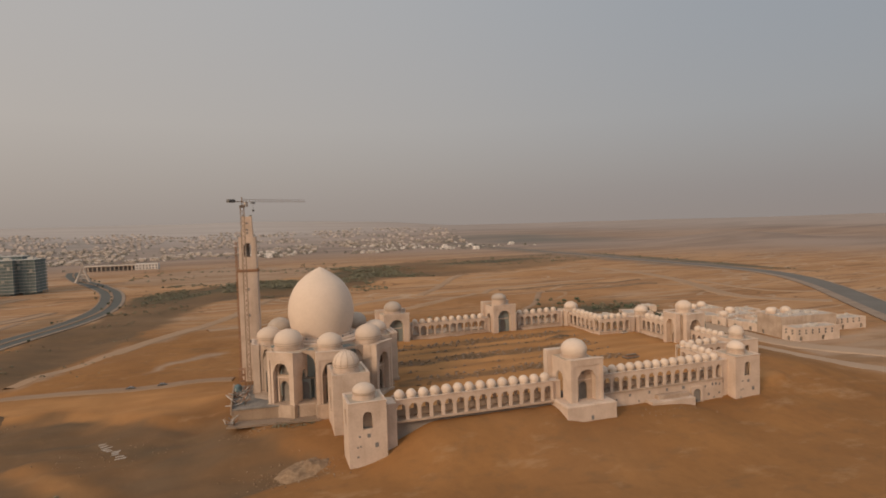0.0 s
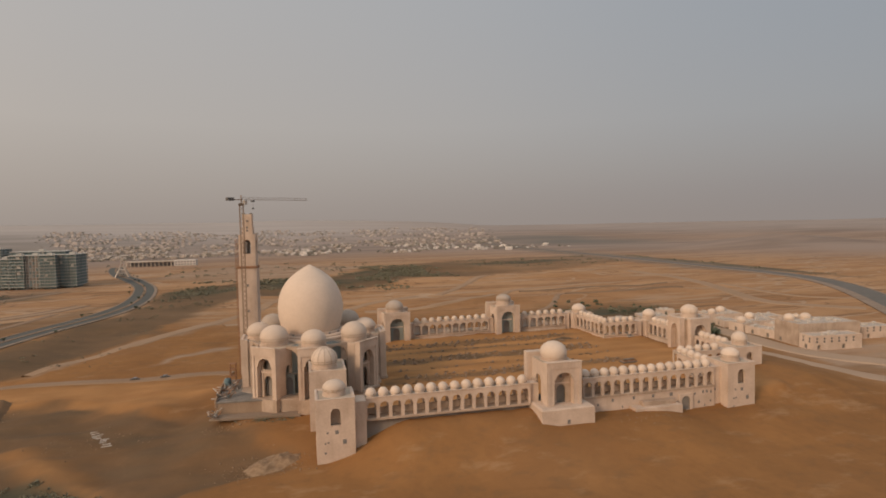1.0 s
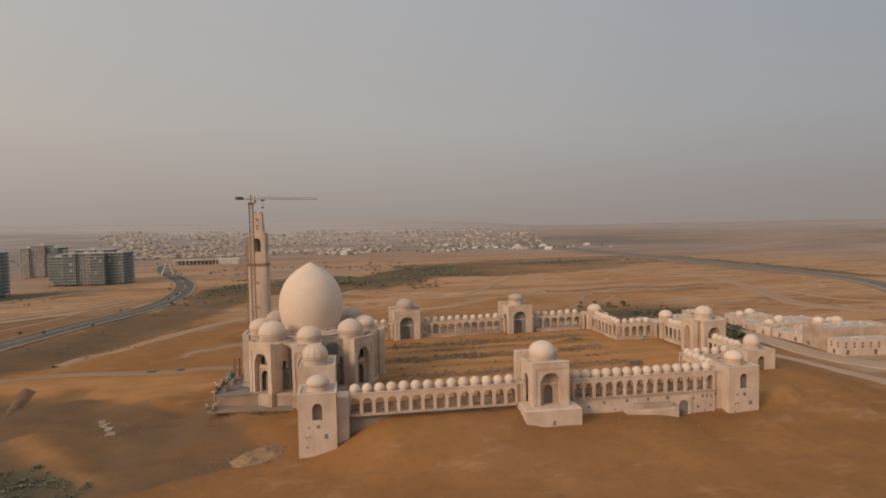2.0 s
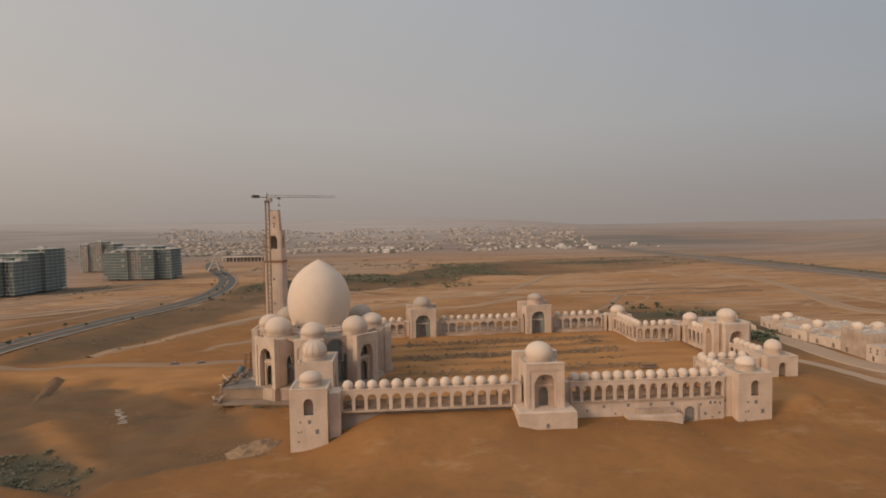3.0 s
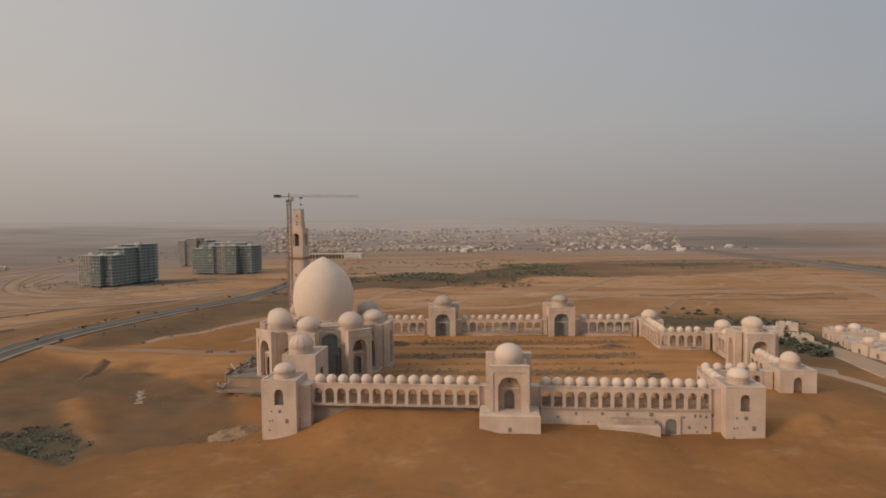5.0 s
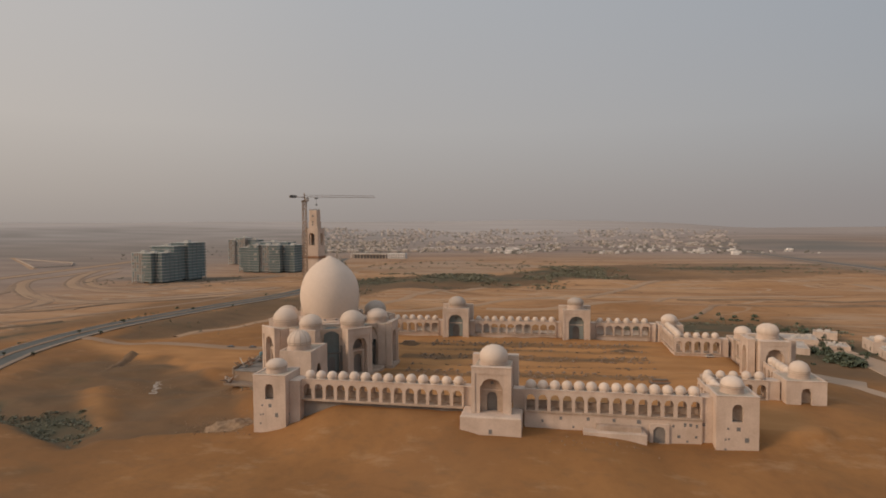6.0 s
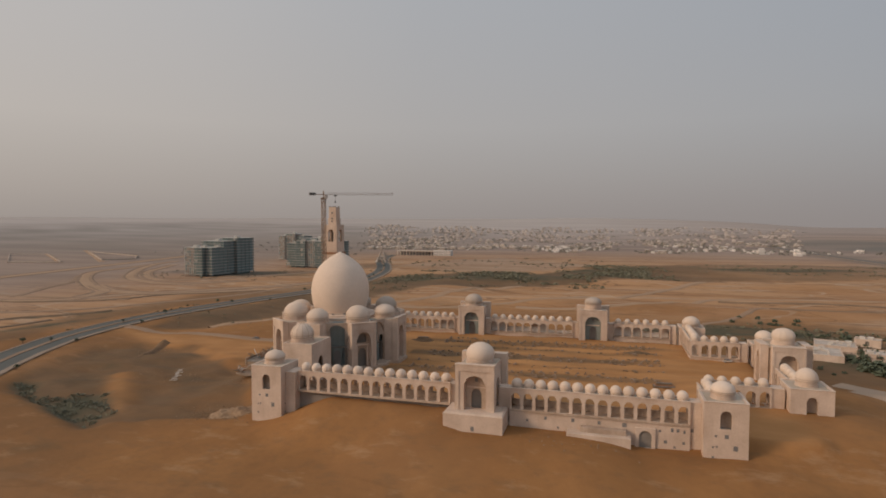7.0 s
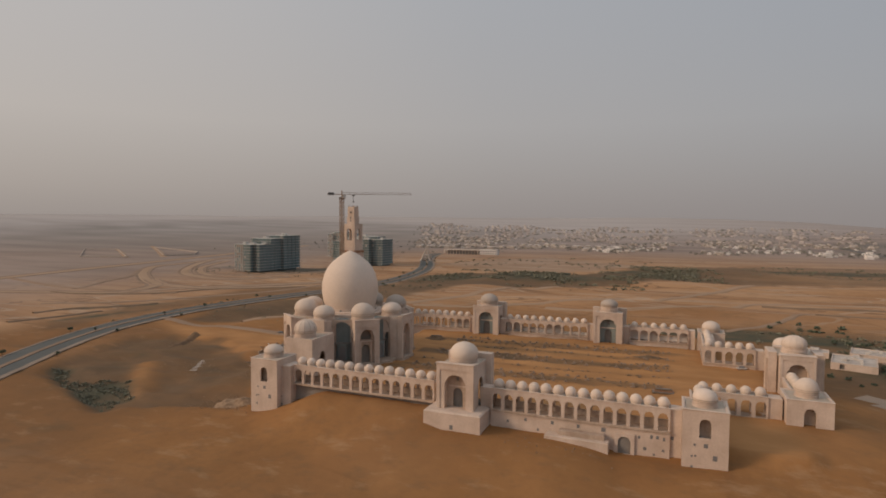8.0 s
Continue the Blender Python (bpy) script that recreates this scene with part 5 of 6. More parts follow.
def heap(x, y, sx, sy, h, turn, label, mat):
    bm = bmesh.new()
    n = 26
    rows = []
    for j in range(n + 1):
        row = []
        for i in range(n + 1):
            u, v = 2 * i / n - 1, 2 * j / n - 1
            d = math.hypot(u, v)
            z = h * max(0.0, 1 - d) ** 0.8 * (1 + 0.6 * noise.noise((u * 2.6 + x, v * 2.6 + y, 0)) + 0.45 * noise.noise((u * 7 + x, v * 7 + y, 4.0)))
            row.append(bm.verts.new((u * sx, v * sy, z - 0.4)))
        rows.append(row)
    for j in range(n):
        for i in range(n):
            bm.faces.new((rows[j][i], rows[j][i + 1], rows[j + 1][i + 1], rows[j + 1][i]))
    me = mesh_of("earth_mound", bm, mat, True)
    ob = new("earth_mound", me)
    ob.matrix_basis = pose(x, y, terrain(x, y), rz=turn)
    return tagged(ob, label, "heap")


EARTH = material("dark_earth", (0.20, 0.122, 0.070), (0.13, 0.083, 0.050), 2.0, 0.97, 0.4, 1.0)


def earth_ridge(p0, p1, label):
    """A long heap of dug earth: low and thin at p0, high and broad at p1."""
    a, b = Vector(p0), Vector(p1)
    d = (b - a).normalized()
    side = Vector((d.y, -d.x))
    bm = bmesh.new()
    prev = None
    n = 26
    for i in range(n + 1):
        u = i / n
        c = a.lerp(b, u) + side * 0.8 * noise.noise((u * 5, 1.0, 2.0))
        end = 1 - smooth(0.86, 1.0, u) ** 2
        w = (1.6 + 5.0 * u) * (0.35 + 0.65 * end) * (1 + 0.3 * noise.noise((u * 7, 8.0, 3.0)))
        h = (0.3 + 3.1 * u ** 1.4) * end * (1 + 0.25 * noise.noise((u * 9, 4.0, 1.0)))
        row = []
        for k in range(9):
            o = -1 + k / 4
            q = c + side * o * w
            row.append(bm.verts.new((q.x, q.y, terrain(q.x, q.y) - 0.5 + h * (0.5 + 0.5 * math.cos(math.pi * o)) + 0.3 * noise.noise((q.x / 1.5, q.y / 1.5, 3.0)))))
        if prev:
            for k in range(8):
                bm.faces.new((prev[k], prev[k + 1], row[k + 1], row[k]))
        prev = row
    bmesh.ops.recalc_face_normals(bm, faces=bm.faces)
    return tagged(new("earth_ridge", mesh_of("earth_ridge", bm, EARTH, True)), label, "heap")


earth_ridge((-225, 62), (-236, 107), "long heap of dark dug earth on the sand")
PALE_SPOIL = material("pale_spoil", (0.36, 0.25, 0.16), (0.20, 0.125, 0.075), 5.0, 0.97, 0.8, 1.4)
heap(-104, 1, 14, 9, 4.2, 24, "pale heap of sand and stones against the tower", PALE_SPOIL)
heap(60, 119, 9, 3, 1.6, 4, "rubble heap on the court", RUBBLE)
heap(-62, 122, 8, 4, 2.0, 4, "rubble heap near the rear arcade", EARTH)

def loose_stones():
    r = random.Random(17)
    verts, faces = [], []
    for cx, cy, sx, sy, n in ((-108, -2, 16, 10, 260), (-122, 35, 12, 3, 80), (-175, 40, 22, 14, 70), (30, -14, 26, 5, 40), (62, 120, 10, 3, 50), (-60, 120, 9, 5, 60), (30, 131, 30, 4, 60), (-10, 100, 50, 30, 160), (-230, 92, 8, 18, 50)):
        for _ in range(n):
            x, y = r.gauss(cx, sx * 0.5), r.gauss(cy, sy * 0.5)
            s, z, k = r.uniform(0.15, 0.6), terrain(x, y), len(verts)
            verts += [(x + s * r.uniform(0.6, 1.2) * math.cos(a), y + s * r.uniform(0.6, 1.2) * math.sin(a), z - 0.1) for a in (0.2, 1.5, 2.9, 4.4)]
            verts += [(x + r.uniform(-0.2, 0.2) * s, y + r.uniform(-0.2, 0.2) * s, z + s * r.uniform(0.5, 1.1))]
            faces += [(k, k + 1, k + 4), (k + 1, k + 2, k + 4), (k + 2, k + 3, k + 4), (k + 3, k, k + 4)]
    stuff_mesh("loose_stones", verts, faces, PALE_SPOIL, "pale loose stones strewn over the sand", "stones")


# stone slabs laid out on the western slope
for i in range(10):
    x, y = -170.0 - 1.1 * i + rnd.uniform(-1, 1), 38 + 1.9 * i
    bm = bmesh.new()
    w = rnd.uniform(0.9, 2.4)
    box(bm, -w, w, -0.16, 0.16, -0.5, 0.2, None, 0.06)
    ob = new("stone_slab", mesh_of("stone_slab", bm, WHITE_BAG))
    ob.matrix_basis = pose(x, y, terrain(x, y) + 0.1, rz=rnd.uniform(10, 26))
    tagged(ob, "pale stone slab lying on the sand slope", "stone slab", "slabs on the slope")


def stuff_mesh(name, verts, faces, mat, label, category):
    me = bpy.data.meshes.new(name)
    me.from_pydata(verts, [], faces)
    me.materials.append(mat)
    return tagged(new(name, me), label, category, kind="stuff")


def footing_field():
    """Brown pads with pale column stubs in rows over the court, and rubble between them."""
    pads, pits, lumps = ([], []), ([], []), ([], [])
    r = random.Random(3)

    def block(store, px, py, sx, sy, z0, z1):
        k = len(store[0])
        store[0].extend((px + dx * sx, py + dy * sy, z) for z in (z0, z1) for dx, dy in ((-1, -1), (1, -1), (1, 1), (-1, 1)))
        store[1].extend(tuple(k + q for q in f) for f in ((4, 5, 6, 7), (0, 1, 5, 4), (1, 2, 6, 5), (2, 3, 7, 6), (3, 0, 4, 7)))

    for y in (56, 61, 65, 77, 90, 95, 100, 113, 124, 129, 134):
        x = -50 + r.uniform(0, 4)
        while x < 70:
            px, py = x + r.uniform(-0.6, 0.6), y + r.uniform(-0.7, 0.7) + 0.06 * x
            z, keep = terrain(px, py), noise.noise((px / 30, py / 18, 5.0))
            if r.random() < 0.60 + 0.8 * keep:
                s = r.uniform(0.45, 0.95)
                block(pads, px, py, s * 1.3, s, z - 0.5, z + r.uniform(0.15, 0.5))
                block(pits, px + 0.2, py - 0.2, s * 0.5, s * 0.45, z - 0.3, z + r.uniform(0.5, 1.4))
            for _ in range(2):
                qx, qy, s = px + r.uniform(-3, 3), py + r.uniform(-2.2, 2.2), r.uniform(0.2, 0.6)
                if r.random() < 0.5:
                    z = terrain(qx, qy)
                    block(lumps, qx, qy, s * r.uniform(0.8, 2.2), s * 0.7, z - 0.3, z + s * r.uniform(0.4, 0.9))
            x += r.uniform(4.2, 5.6)
    stuff_mesh("column_footings", *pads, VERGE, "rows of dusty brown column pads over the court", "footings")
    stuff_mesh("column_stubs", *pits, KERB, "pale concrete column stubs standing on the footings", "column stubs")
    stuff_mesh("court_rubble", *lumps, RUBBLE, "brown rubble strewn between the footings", "rubble")


footing_field()
loose_stones()


def plank_stack(x, y, turn, label):
    ob = thing("timber_stack", pose(x, y, terrain(x, y) - 0.2, rz=turn), label, "timber stack")
    for i in range(5):
        bm = bmesh.new()
        box(bm, -4.5 + 0.4 * i, 4.5 - 0.3 * i, -2.2 + 0.5 * i, 2.2 - 0.4 * i, 0.4 * i, 0.4 * i + 0.36)
        part("layer", bm, (EARTH, BARE, RUST, EARTH, BARE)[i], ob)
    return ob


plank_stack(68, 57, 4, "dark stack of shuttering timber on the court")
plank_stack(-63, 124, 6, "dark stack of shuttering timber near the hall")


def parked_car(x, y, turn, mat, label):
    ob = thing("car", pose(x, y, terrain(x, y) + 0.15, rz=turn), label, "car")
    bm = bmesh.new()
    box(bm, -2.2, 2.2, -0.9, 0.9, 0.35, 1.0, None, 0.15)
    part("body", bm, mat, ob)
    bm = bmesh.new()
    box(bm, -1.2, 1.3, -0.8, 0.8, 1.0, 1.6, None, 0.25)
    part("cabin", bm, GLASS, ob)
    for wx in (-1.4, 1.4):
        for wy in (-0.85, 0.85):
            bm = bmesh.new()
            lathe(bm, [(0, -0.1), (0.34, -0.1), (0.34, 0.1), (0, 0.1)], 14, m=pose(wx, wy, 0.34, rx=90))
            part("wheel", bm, DARK_FILL, ob)
    return ob


parked_car(102.6, 112.0, 12, WHITE_BAG, "small white car parked in the court")
parked_car(-169.5, 131.8, 4, VEHICLE, "dark car on the packed track")
parked_car(-184.5, 131.3, 2, VEHICLE, "dark car on the packed track")


# ---- low buildings east of the compound ----
def low_building(cx, cy, w, d, h, turn, domes, label, doors=3, skin=None):
    z = GROUND - 0.6
    ob = thing("low_building", pose(cx, cy, z, rz=turn), label, "building", "low eastern buildings")
    for k, (m, length) in enumerate(four_sides(-w / 2, w / 2, -d / 2, d / 2, 0.5)):
        n = max(1, int(length / 8)) if k in (0, 3) else 0
        ops = [((i + 0.5) * length / n, 2.2, 1.0, 3.2, 3.9) for i in range(n) if i % 2 == 0 or length < 20][:doors + 2]
        bm = bmesh.new()
        arched_wall(bm, 0, length, 0, h, 0.5, ops, m, point=0.05)
        wall = part("wall", bm, skin or PLASTER, ob)
        if h > 8 and skin is None:
            for i in range(int(length / 5)):
                for z1 in (5.2, 7.0):
                    bm = bmesh.new()
                    box(bm, 2.4 + 5 * i, 3.6 + 5 * i, -0.05, 0.3, z1, z1 + 1.2, m)
                    part("window", bm, GLASS, wall)
    bm = bmesh.new()
    box(bm, -w / 2 + 0.52, w / 2 - 0.52, -d / 2 + 0.52, d / 2 - 0.52, h - 1.1, h - 0.4)
    part("roof", bm, WHITE_ROOF, ob)
    # added solid filler that makes the door openings read dark
    bm = bmesh.new()
    box(bm, -w / 2 + 0.8, w / 2 - 0.8, -d / 2 + 1.2, d / 2 - 0.8, 0.2, h - 1.2)
    part("dark_filler", bm, SHADE, ob)
    rr = random.Random(int(cx * 3 + cy))
    for x, y, bw in [(w * rr.uniform(-0.38, 0.38), d * rr.uniform(-0.36, 0.36), rr.uniform(0.6, 1.7)) for _ in range(max(3, int(w * d / 60)))]:
        bm = bmesh.new()
        box(bm, x - bw, x + bw, y - bw * 0.8, y + bw * 0.8, h - 0.39, h + 0.9, None, 0.1)
        part("roof_tank", bm, WHITE_BAG, ob)
    for x, y, r in domes:
        bm = bmesh.new()
        lathe(bm, drum_profile(r, h - 0.6, h + 0.6), 28, x, y)
        part("drum", bm, PLASTER, ob)
        bm = bmesh.new()
        lathe(bm, [(a, q + h + 0.6) for a, q in dome_profile(r, r * 1.0, 0.3, 0.05)], 28, x, y)
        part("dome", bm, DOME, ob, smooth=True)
    return ob


low_building(230, 98, 44, 21, 14.5, -5, ((-15, 6, 3.4), (-3, 6, 3.4)), "long tall plaster building with a blank stained wall and domes", 0, STAINED)
low_building(222, 80.5, 34, 11, 9.6, -5, (), "pale flat-roofed front wing with small windows and a dark door")
low_building(216, 117, 14, 12, 6.4, 7, (), "small white-roofed plaster unit beside the service road")
low_building(214.5, 130, 12, 12, 6.0, 7, (), "small white-roofed plaster unit beside the service road")
low_building(213, 143.5, 13, 12.5, 6.8, 7, ((0, 1, 3.2),), "small white-roofed plaster unit with one dome")
low_building(231, 126, 15, 18, 7.4, 4, ((1, 3, 2.4),), "white-roofed plaster unit with a small dome")
low_building(233, 152, 22, 20, 7.0, -4, ((-4, 3, 3.5),), "white-roofed plaster building with one round dome")
low_building(216, 163, 13, 15, 5.6, -10, (), "low white flat-roofed shed among shrubs", 1)
low_building(226, 183, 28, 18, 7.4, -8, ((2, 2, 3.7), (-9, -4, 3.0)), "white-roofed plaster building with two domes")
low_building(254, 166, 18, 15, 6.4, -6, (), "low white-roofed plaster building on the plain", 2)
low_building(257, 138, 22, 18, 7.6, -4, ((0, 3, 2.6),), "white-roofed plaster building with a small dome")
low_building(165, 180, 21, 26, 4.4, -14, (), "low white flat-roofed workshop behind the gate", 1)
low_building(181, 207, 22, 20, 4.2, -16, (), "low white flat-roofed workshop among trees", 1)
low_building(196, 187, 12, 16, 3.6, -15, (), "low white flat-roofed shed among trees", 1)
low_building(150, 204, 16, 12, 3.8, -12, (), "low white flat-roofed workshop behind the gate", 1)
low_building(205, 224, 14, 9, 5.0, -24, (), "small white hut among trees", 1)
low_building(276, 100, 24, 14, 8.5, -4, (), "low pale flat-roofed building on the plain", 2)


# ---- unfinished apartment blocks ----
def bmesh_copy(me):
    bm = bmesh.new()
    bm.from_mesh(me)
    return bm


def wing_parts(ob, x0, x1, y0, y1, n, fh, style):
    """One wing: recessed infill over an open ground floor, a pale slab at each floor, upright piers, some bays closed."""
    r = random.Random(int(x0 * 7 + y0 * 3 + n))
    bm = bmesh.new()
    box(bm, x0 + 0.9, x1 - 0.9, y0 + 2.0, y1 - 0.9, fh, n * fh)
    box(bm, x0 + 4.5, x1 - 4.5, y0 + 4.5, y1 - 4.5, 0, fh - 0.01)
    part("infill", bm, BLOCKWORK if style != 1 else INFILL_RED, ob)
    bm = bmesh.new()
    lip = 0.9 if style != 1 else -0.3
    box(bm, x0 - lip, x1 + lip, y0 - lip, y1 + lip, -0.3, 0.32)
    slab = mesh_of("floor_slab", bm, FRAME)
    for i in range(1, n + 1):
        part("floor_slab", slab, None, ob, m=pose(0, 0, i * fh))
    if style == 2:
        bm = bmesh.new()
        box(bm, x0 - lip + 0.1, x1 + lip - 0.1, y0 - lip + 0.05, y0 - lip + 0.3, 0.33, 1.2)
        rail = mesh_of("balcony_wall", bm, GREY_BLOCK)
        for i in range(1, n):
            if r.random() < 0.8:
                part("balcony_wall", rail, None, ob, m=pose(0, 0, i * fh))
    step = 4.6 if style == 1 else 8.2
    back = 0.5 if style == 1 else 0.2
    bm = bmesh.new()
    box(bm, -0.35, 0.35, -0.35, 0.35, 0, n * fh - 0.3)
    pier = mesh_of("pier", bm, FRAME if style == 1 else GREY_BLOCK)
    k = max(2, round((x1 - x0) / step))
    for i in range(k + 1):
        x = x0 + back + (x1 - x0 - 2 * back) * i / k
        for y in (y0 + back, y1 - back):
            part("pier", pier, None, ob, m=pose(x, y, 0))
    bay = (x1 - x0 - 2 * back) / k
    bm = bmesh.new()
    box(bm, 0.45, bay * 0.55, -0.2, 0.2, 0.34, fh - 0.55)
    panel = mesh_of("block_panel", bm, BLOCKWORK)
    light = mesh_of("block_panel", bmesh_copy(panel), FRAME)
    for i in range(k):
        for f in range(1, n):
            if r.random() < 0.42:
                part("block_panel", light if r.random() < 0.3 else panel, None, ob, m=pose(x0 + back + bay * i, y0 + back + 0.7, f * fh))
    k = max(2, round((y1 - y0) / step))
    for i in range(1, k):
        y = y0 + back + (y1 - y0 - 2 * back) * i / k
        for x in (x0 + back, x1 - back):
            part("pier", pier, None, ob, m=pose(x, y, 0))


def apartment_block(cx, cy, turn, wings, label, fh=4.3):
    ob = thing("apartment_block", pose(cx, cy, GROUND - 0.5, rz=turn), label, "apartment block", "unfinished apartment blocks")
    for x0, x1, y0, y1, n, style in wings:
        wing_parts(ob, x0, x1, y0, y1, n, fh, style)
        bm = bmesh.new()
        cx2, cy2 = (x0 + x1) / 2, (y0 + y1) / 2
        box(bm, cx2 - 3.5, cx2 + 3.5, cy2 - 3, cy2 + 3, n * fh + 0.33, n * fh + 3.2, None, 0.2)
        box(bm, cx2 + 4, cx2 + 6, cy2 - 2, cy2, n * fh + 0.3, n * fh + 2.0, None, 0.2)
        part("stair_head", bm, FRAME, ob)
    return ob


apartment_block(-455, 722, -4, ((-50, -30, -27, 2, 10, 2), (-29.5, -10, -31, -6, 11, 0), (-9.5, 8, -28, -4, 11, 1), (8.5, 30, -32, -6, 11, 2), (30.5, 52, -22, 14, 11, 0), (-40, 30, -3, 24, 12, 0)),
                "long unfinished grey concrete block with open floors and pale slabs")
apartment_block(-526, 545, -8, ((-31, -9, -42, -16, 10, 1), (-5, 9, -47, -20, 10, 2), (12, 21, -40, -8, 10, 0), (-24, 19, -15, 8, 12, 0), (-10, 23, 8.5, 44, 13, 2)),
                "bulky unfinished grey concrete block with open floors")
apartment_block(-622, 905, -10, ((-12, 4, -26, 4, 12, 1), (4.5, 28, -22, 8, 13, 1), (28.5, 48, -16, 12, 12, 0)),
                "tall unfinished brown and grey block behind the others")

# ---- arcaded hall, lattice tower ----
def market_hall():
    ob = thing("colonnaded_hall", pose(-388, 1124, GROUND - 0.5, rz=-3), "long low white hall with an open colonnade", "hall")
    bm = bmesh.new()
    box(bm, -70, 25.5, -9, 9, 9.8, 11.8, None, 0.3)
    part("roof", bm, HOUSE_TAN, ob)
    bm = bmesh.new()
    box(bm, -66, 25, 0, 8, 0, 9.8)
    part("back_wall", bm, DARK_FILL, ob)
    bm = bmesh.new()
    box(bm, -0.9, 0.9, -0.9, 0.9, 0, 9.6)
    post = mesh_of("column", bm, HOUSE_TAN)
    for i in range(12):
        part("column", post, None, ob, m=pose(-68 + 8 * i, -7.6, 0))
    bm = bmesh.new()
    box(bm, 25.6, 69, -8, 9.5, 0, 12.8, None, 0.2)
    end = part("end_block", bm, HOUSE, ob)
    for i in range(7):
        for z in (2.0, 7.4):
            bm = bmesh.new()
            box(bm, 28.4 + 6 * i, 31.4 + 6 * i, -8.06, -7.7, z, z + 3.0)
            part("window", bm, DARK_FILL, end)
    return ob


market_hall()


def lattice_tower():
    ob = thing("lattice_tower", pose(-392, 862, GROUND - 0.3, rz=12), "pale flared lattice tower on four legs", "lattice tower")
    levels = ((0, 10.0), (6, 7.2), (7, 7.4), (12, 4.8), (13, 5.0), (20, 2.2), (27, 1.0), (33, 0.3))
    corners = ((-1, -1), (1, -1), (1, 1), (-1, 1))
    for sx, sy in corners:
        bm = bmesh.new()
        for (z0, a), (z1, b) in zip(levels, levels[1:]):
            beam(bm, (sx * a, sy * a, z0), (sx * b, sy * b, z1), max(0.7, 0.26 * a))
        part("leg", bm, HOUSE_TAN, ob)
    bm = bmesh.new()
    for (z0, a), (z1, b) in zip(levels, levels[1:]):
        for (p, q), (r, s) in zip(corners, corners[1:] + corners[:1]):
            beam(bm, (p * a, q * a, z0), (r * b, s * b, z1), 0.45)
            beam(bm, (r * a, s * a, z0), (p * b, q * b, z1), 0.45)
    part("bracing", bm, HOUSE_TAN, ob)
    for z, a in ((6.2, 8), (12.2, 5.4)):
        bm = bmesh.new()
        box(bm, -a, a, -a, a, z, z + 1.2, None, 0.2)
        part("platform", bm, HOUSE_TAN, ob)
    return ob


lattice_tower()


def yard(corners, label):
    """A walled yard on the dust plain."""
    cx, cy = corners[0]
    ob = thing("walled_yard", pose(cx, cy, terrain(cx, cy) - 0.5), label, "yard wall")
    for a, b in zip(corners, corners[1:] + corners[:1]):
        d = Vector(b) - Vector(a)
        bm = bmesh.new()
        box(bm, 0, d.length - 1, -0.7, 0.7, -1, 1.3, pose(a[0] - cx, a[1] - cy, 0, rz=math.degrees(math.atan2(d.y, d.x))), 0.1)
        part("wall", bm, GREY_DOME, ob)
    return ob


yard([(-1365, 848), (-1277, 875), (-991, 668), (-1089, 638)], "long dusty walled yard on the plain")
yard([(-1290, 1000), (-1010, 880), (-930, 790), (-965, 740)], "dusty walled yard beside a wide dirt road")


# ---- houses of the far suburb ----
def house_template(w, d, h, mat, variant):
    ob = thing("house", pose(0, 0, 0), "boxy pale two-storey house with a flat roof", "house", "suburb houses")
    bm = bmesh.new()
    box(bm, -w / 2, w / 2, -d / 2, d / 2, 0, h * 0.62, None, 0.2)
    part("ground_floor", bm, mat, ob)
    o = (0.0, 0.18, -0.2, 0.1)[variant] * w
    bm = bmesh.new()
    box(bm, -w / 2 * 0.8 + o, w / 2 * 0.75 + o, -d / 2 * 0.8, d / 2 * 0.9, h * 0.62 + 0.004, h, None, 0.2)
    upper = part("upper_floor", bm, mat, ob)
    bm = bmesh.new()
    box(bm, -w / 2 * 0.84 + o, w / 2 * 0.79 + o, -d / 2 * 0.84, d / 2 * 0.94, h + 0.004, h + 0.7)
    part("roof", bm, HOUSE, ob)
    for i in range(2):
        bm = bmesh.new()
        x = (-0.5 + i) * w * 0.55
        box(bm, x - 1.1, x + 1.1, -d / 2 - 0.06, -d / 2 + 0.2, 1.2, 3.6)
        part("lower_window", bm, GLASS, ob)
    for x in (-0.22, 0.2):
        bm = bmesh.new()
        box(bm, x * w - 1.3 + o, x * w + 1.3 + o, -d / 2 * 0.8 - 0.06, -d / 2 * 0.8 + 0.2, h * 0.62 + 1.2, h - 0.9)
        part("window", bm, GLASS, upper)
    return ob


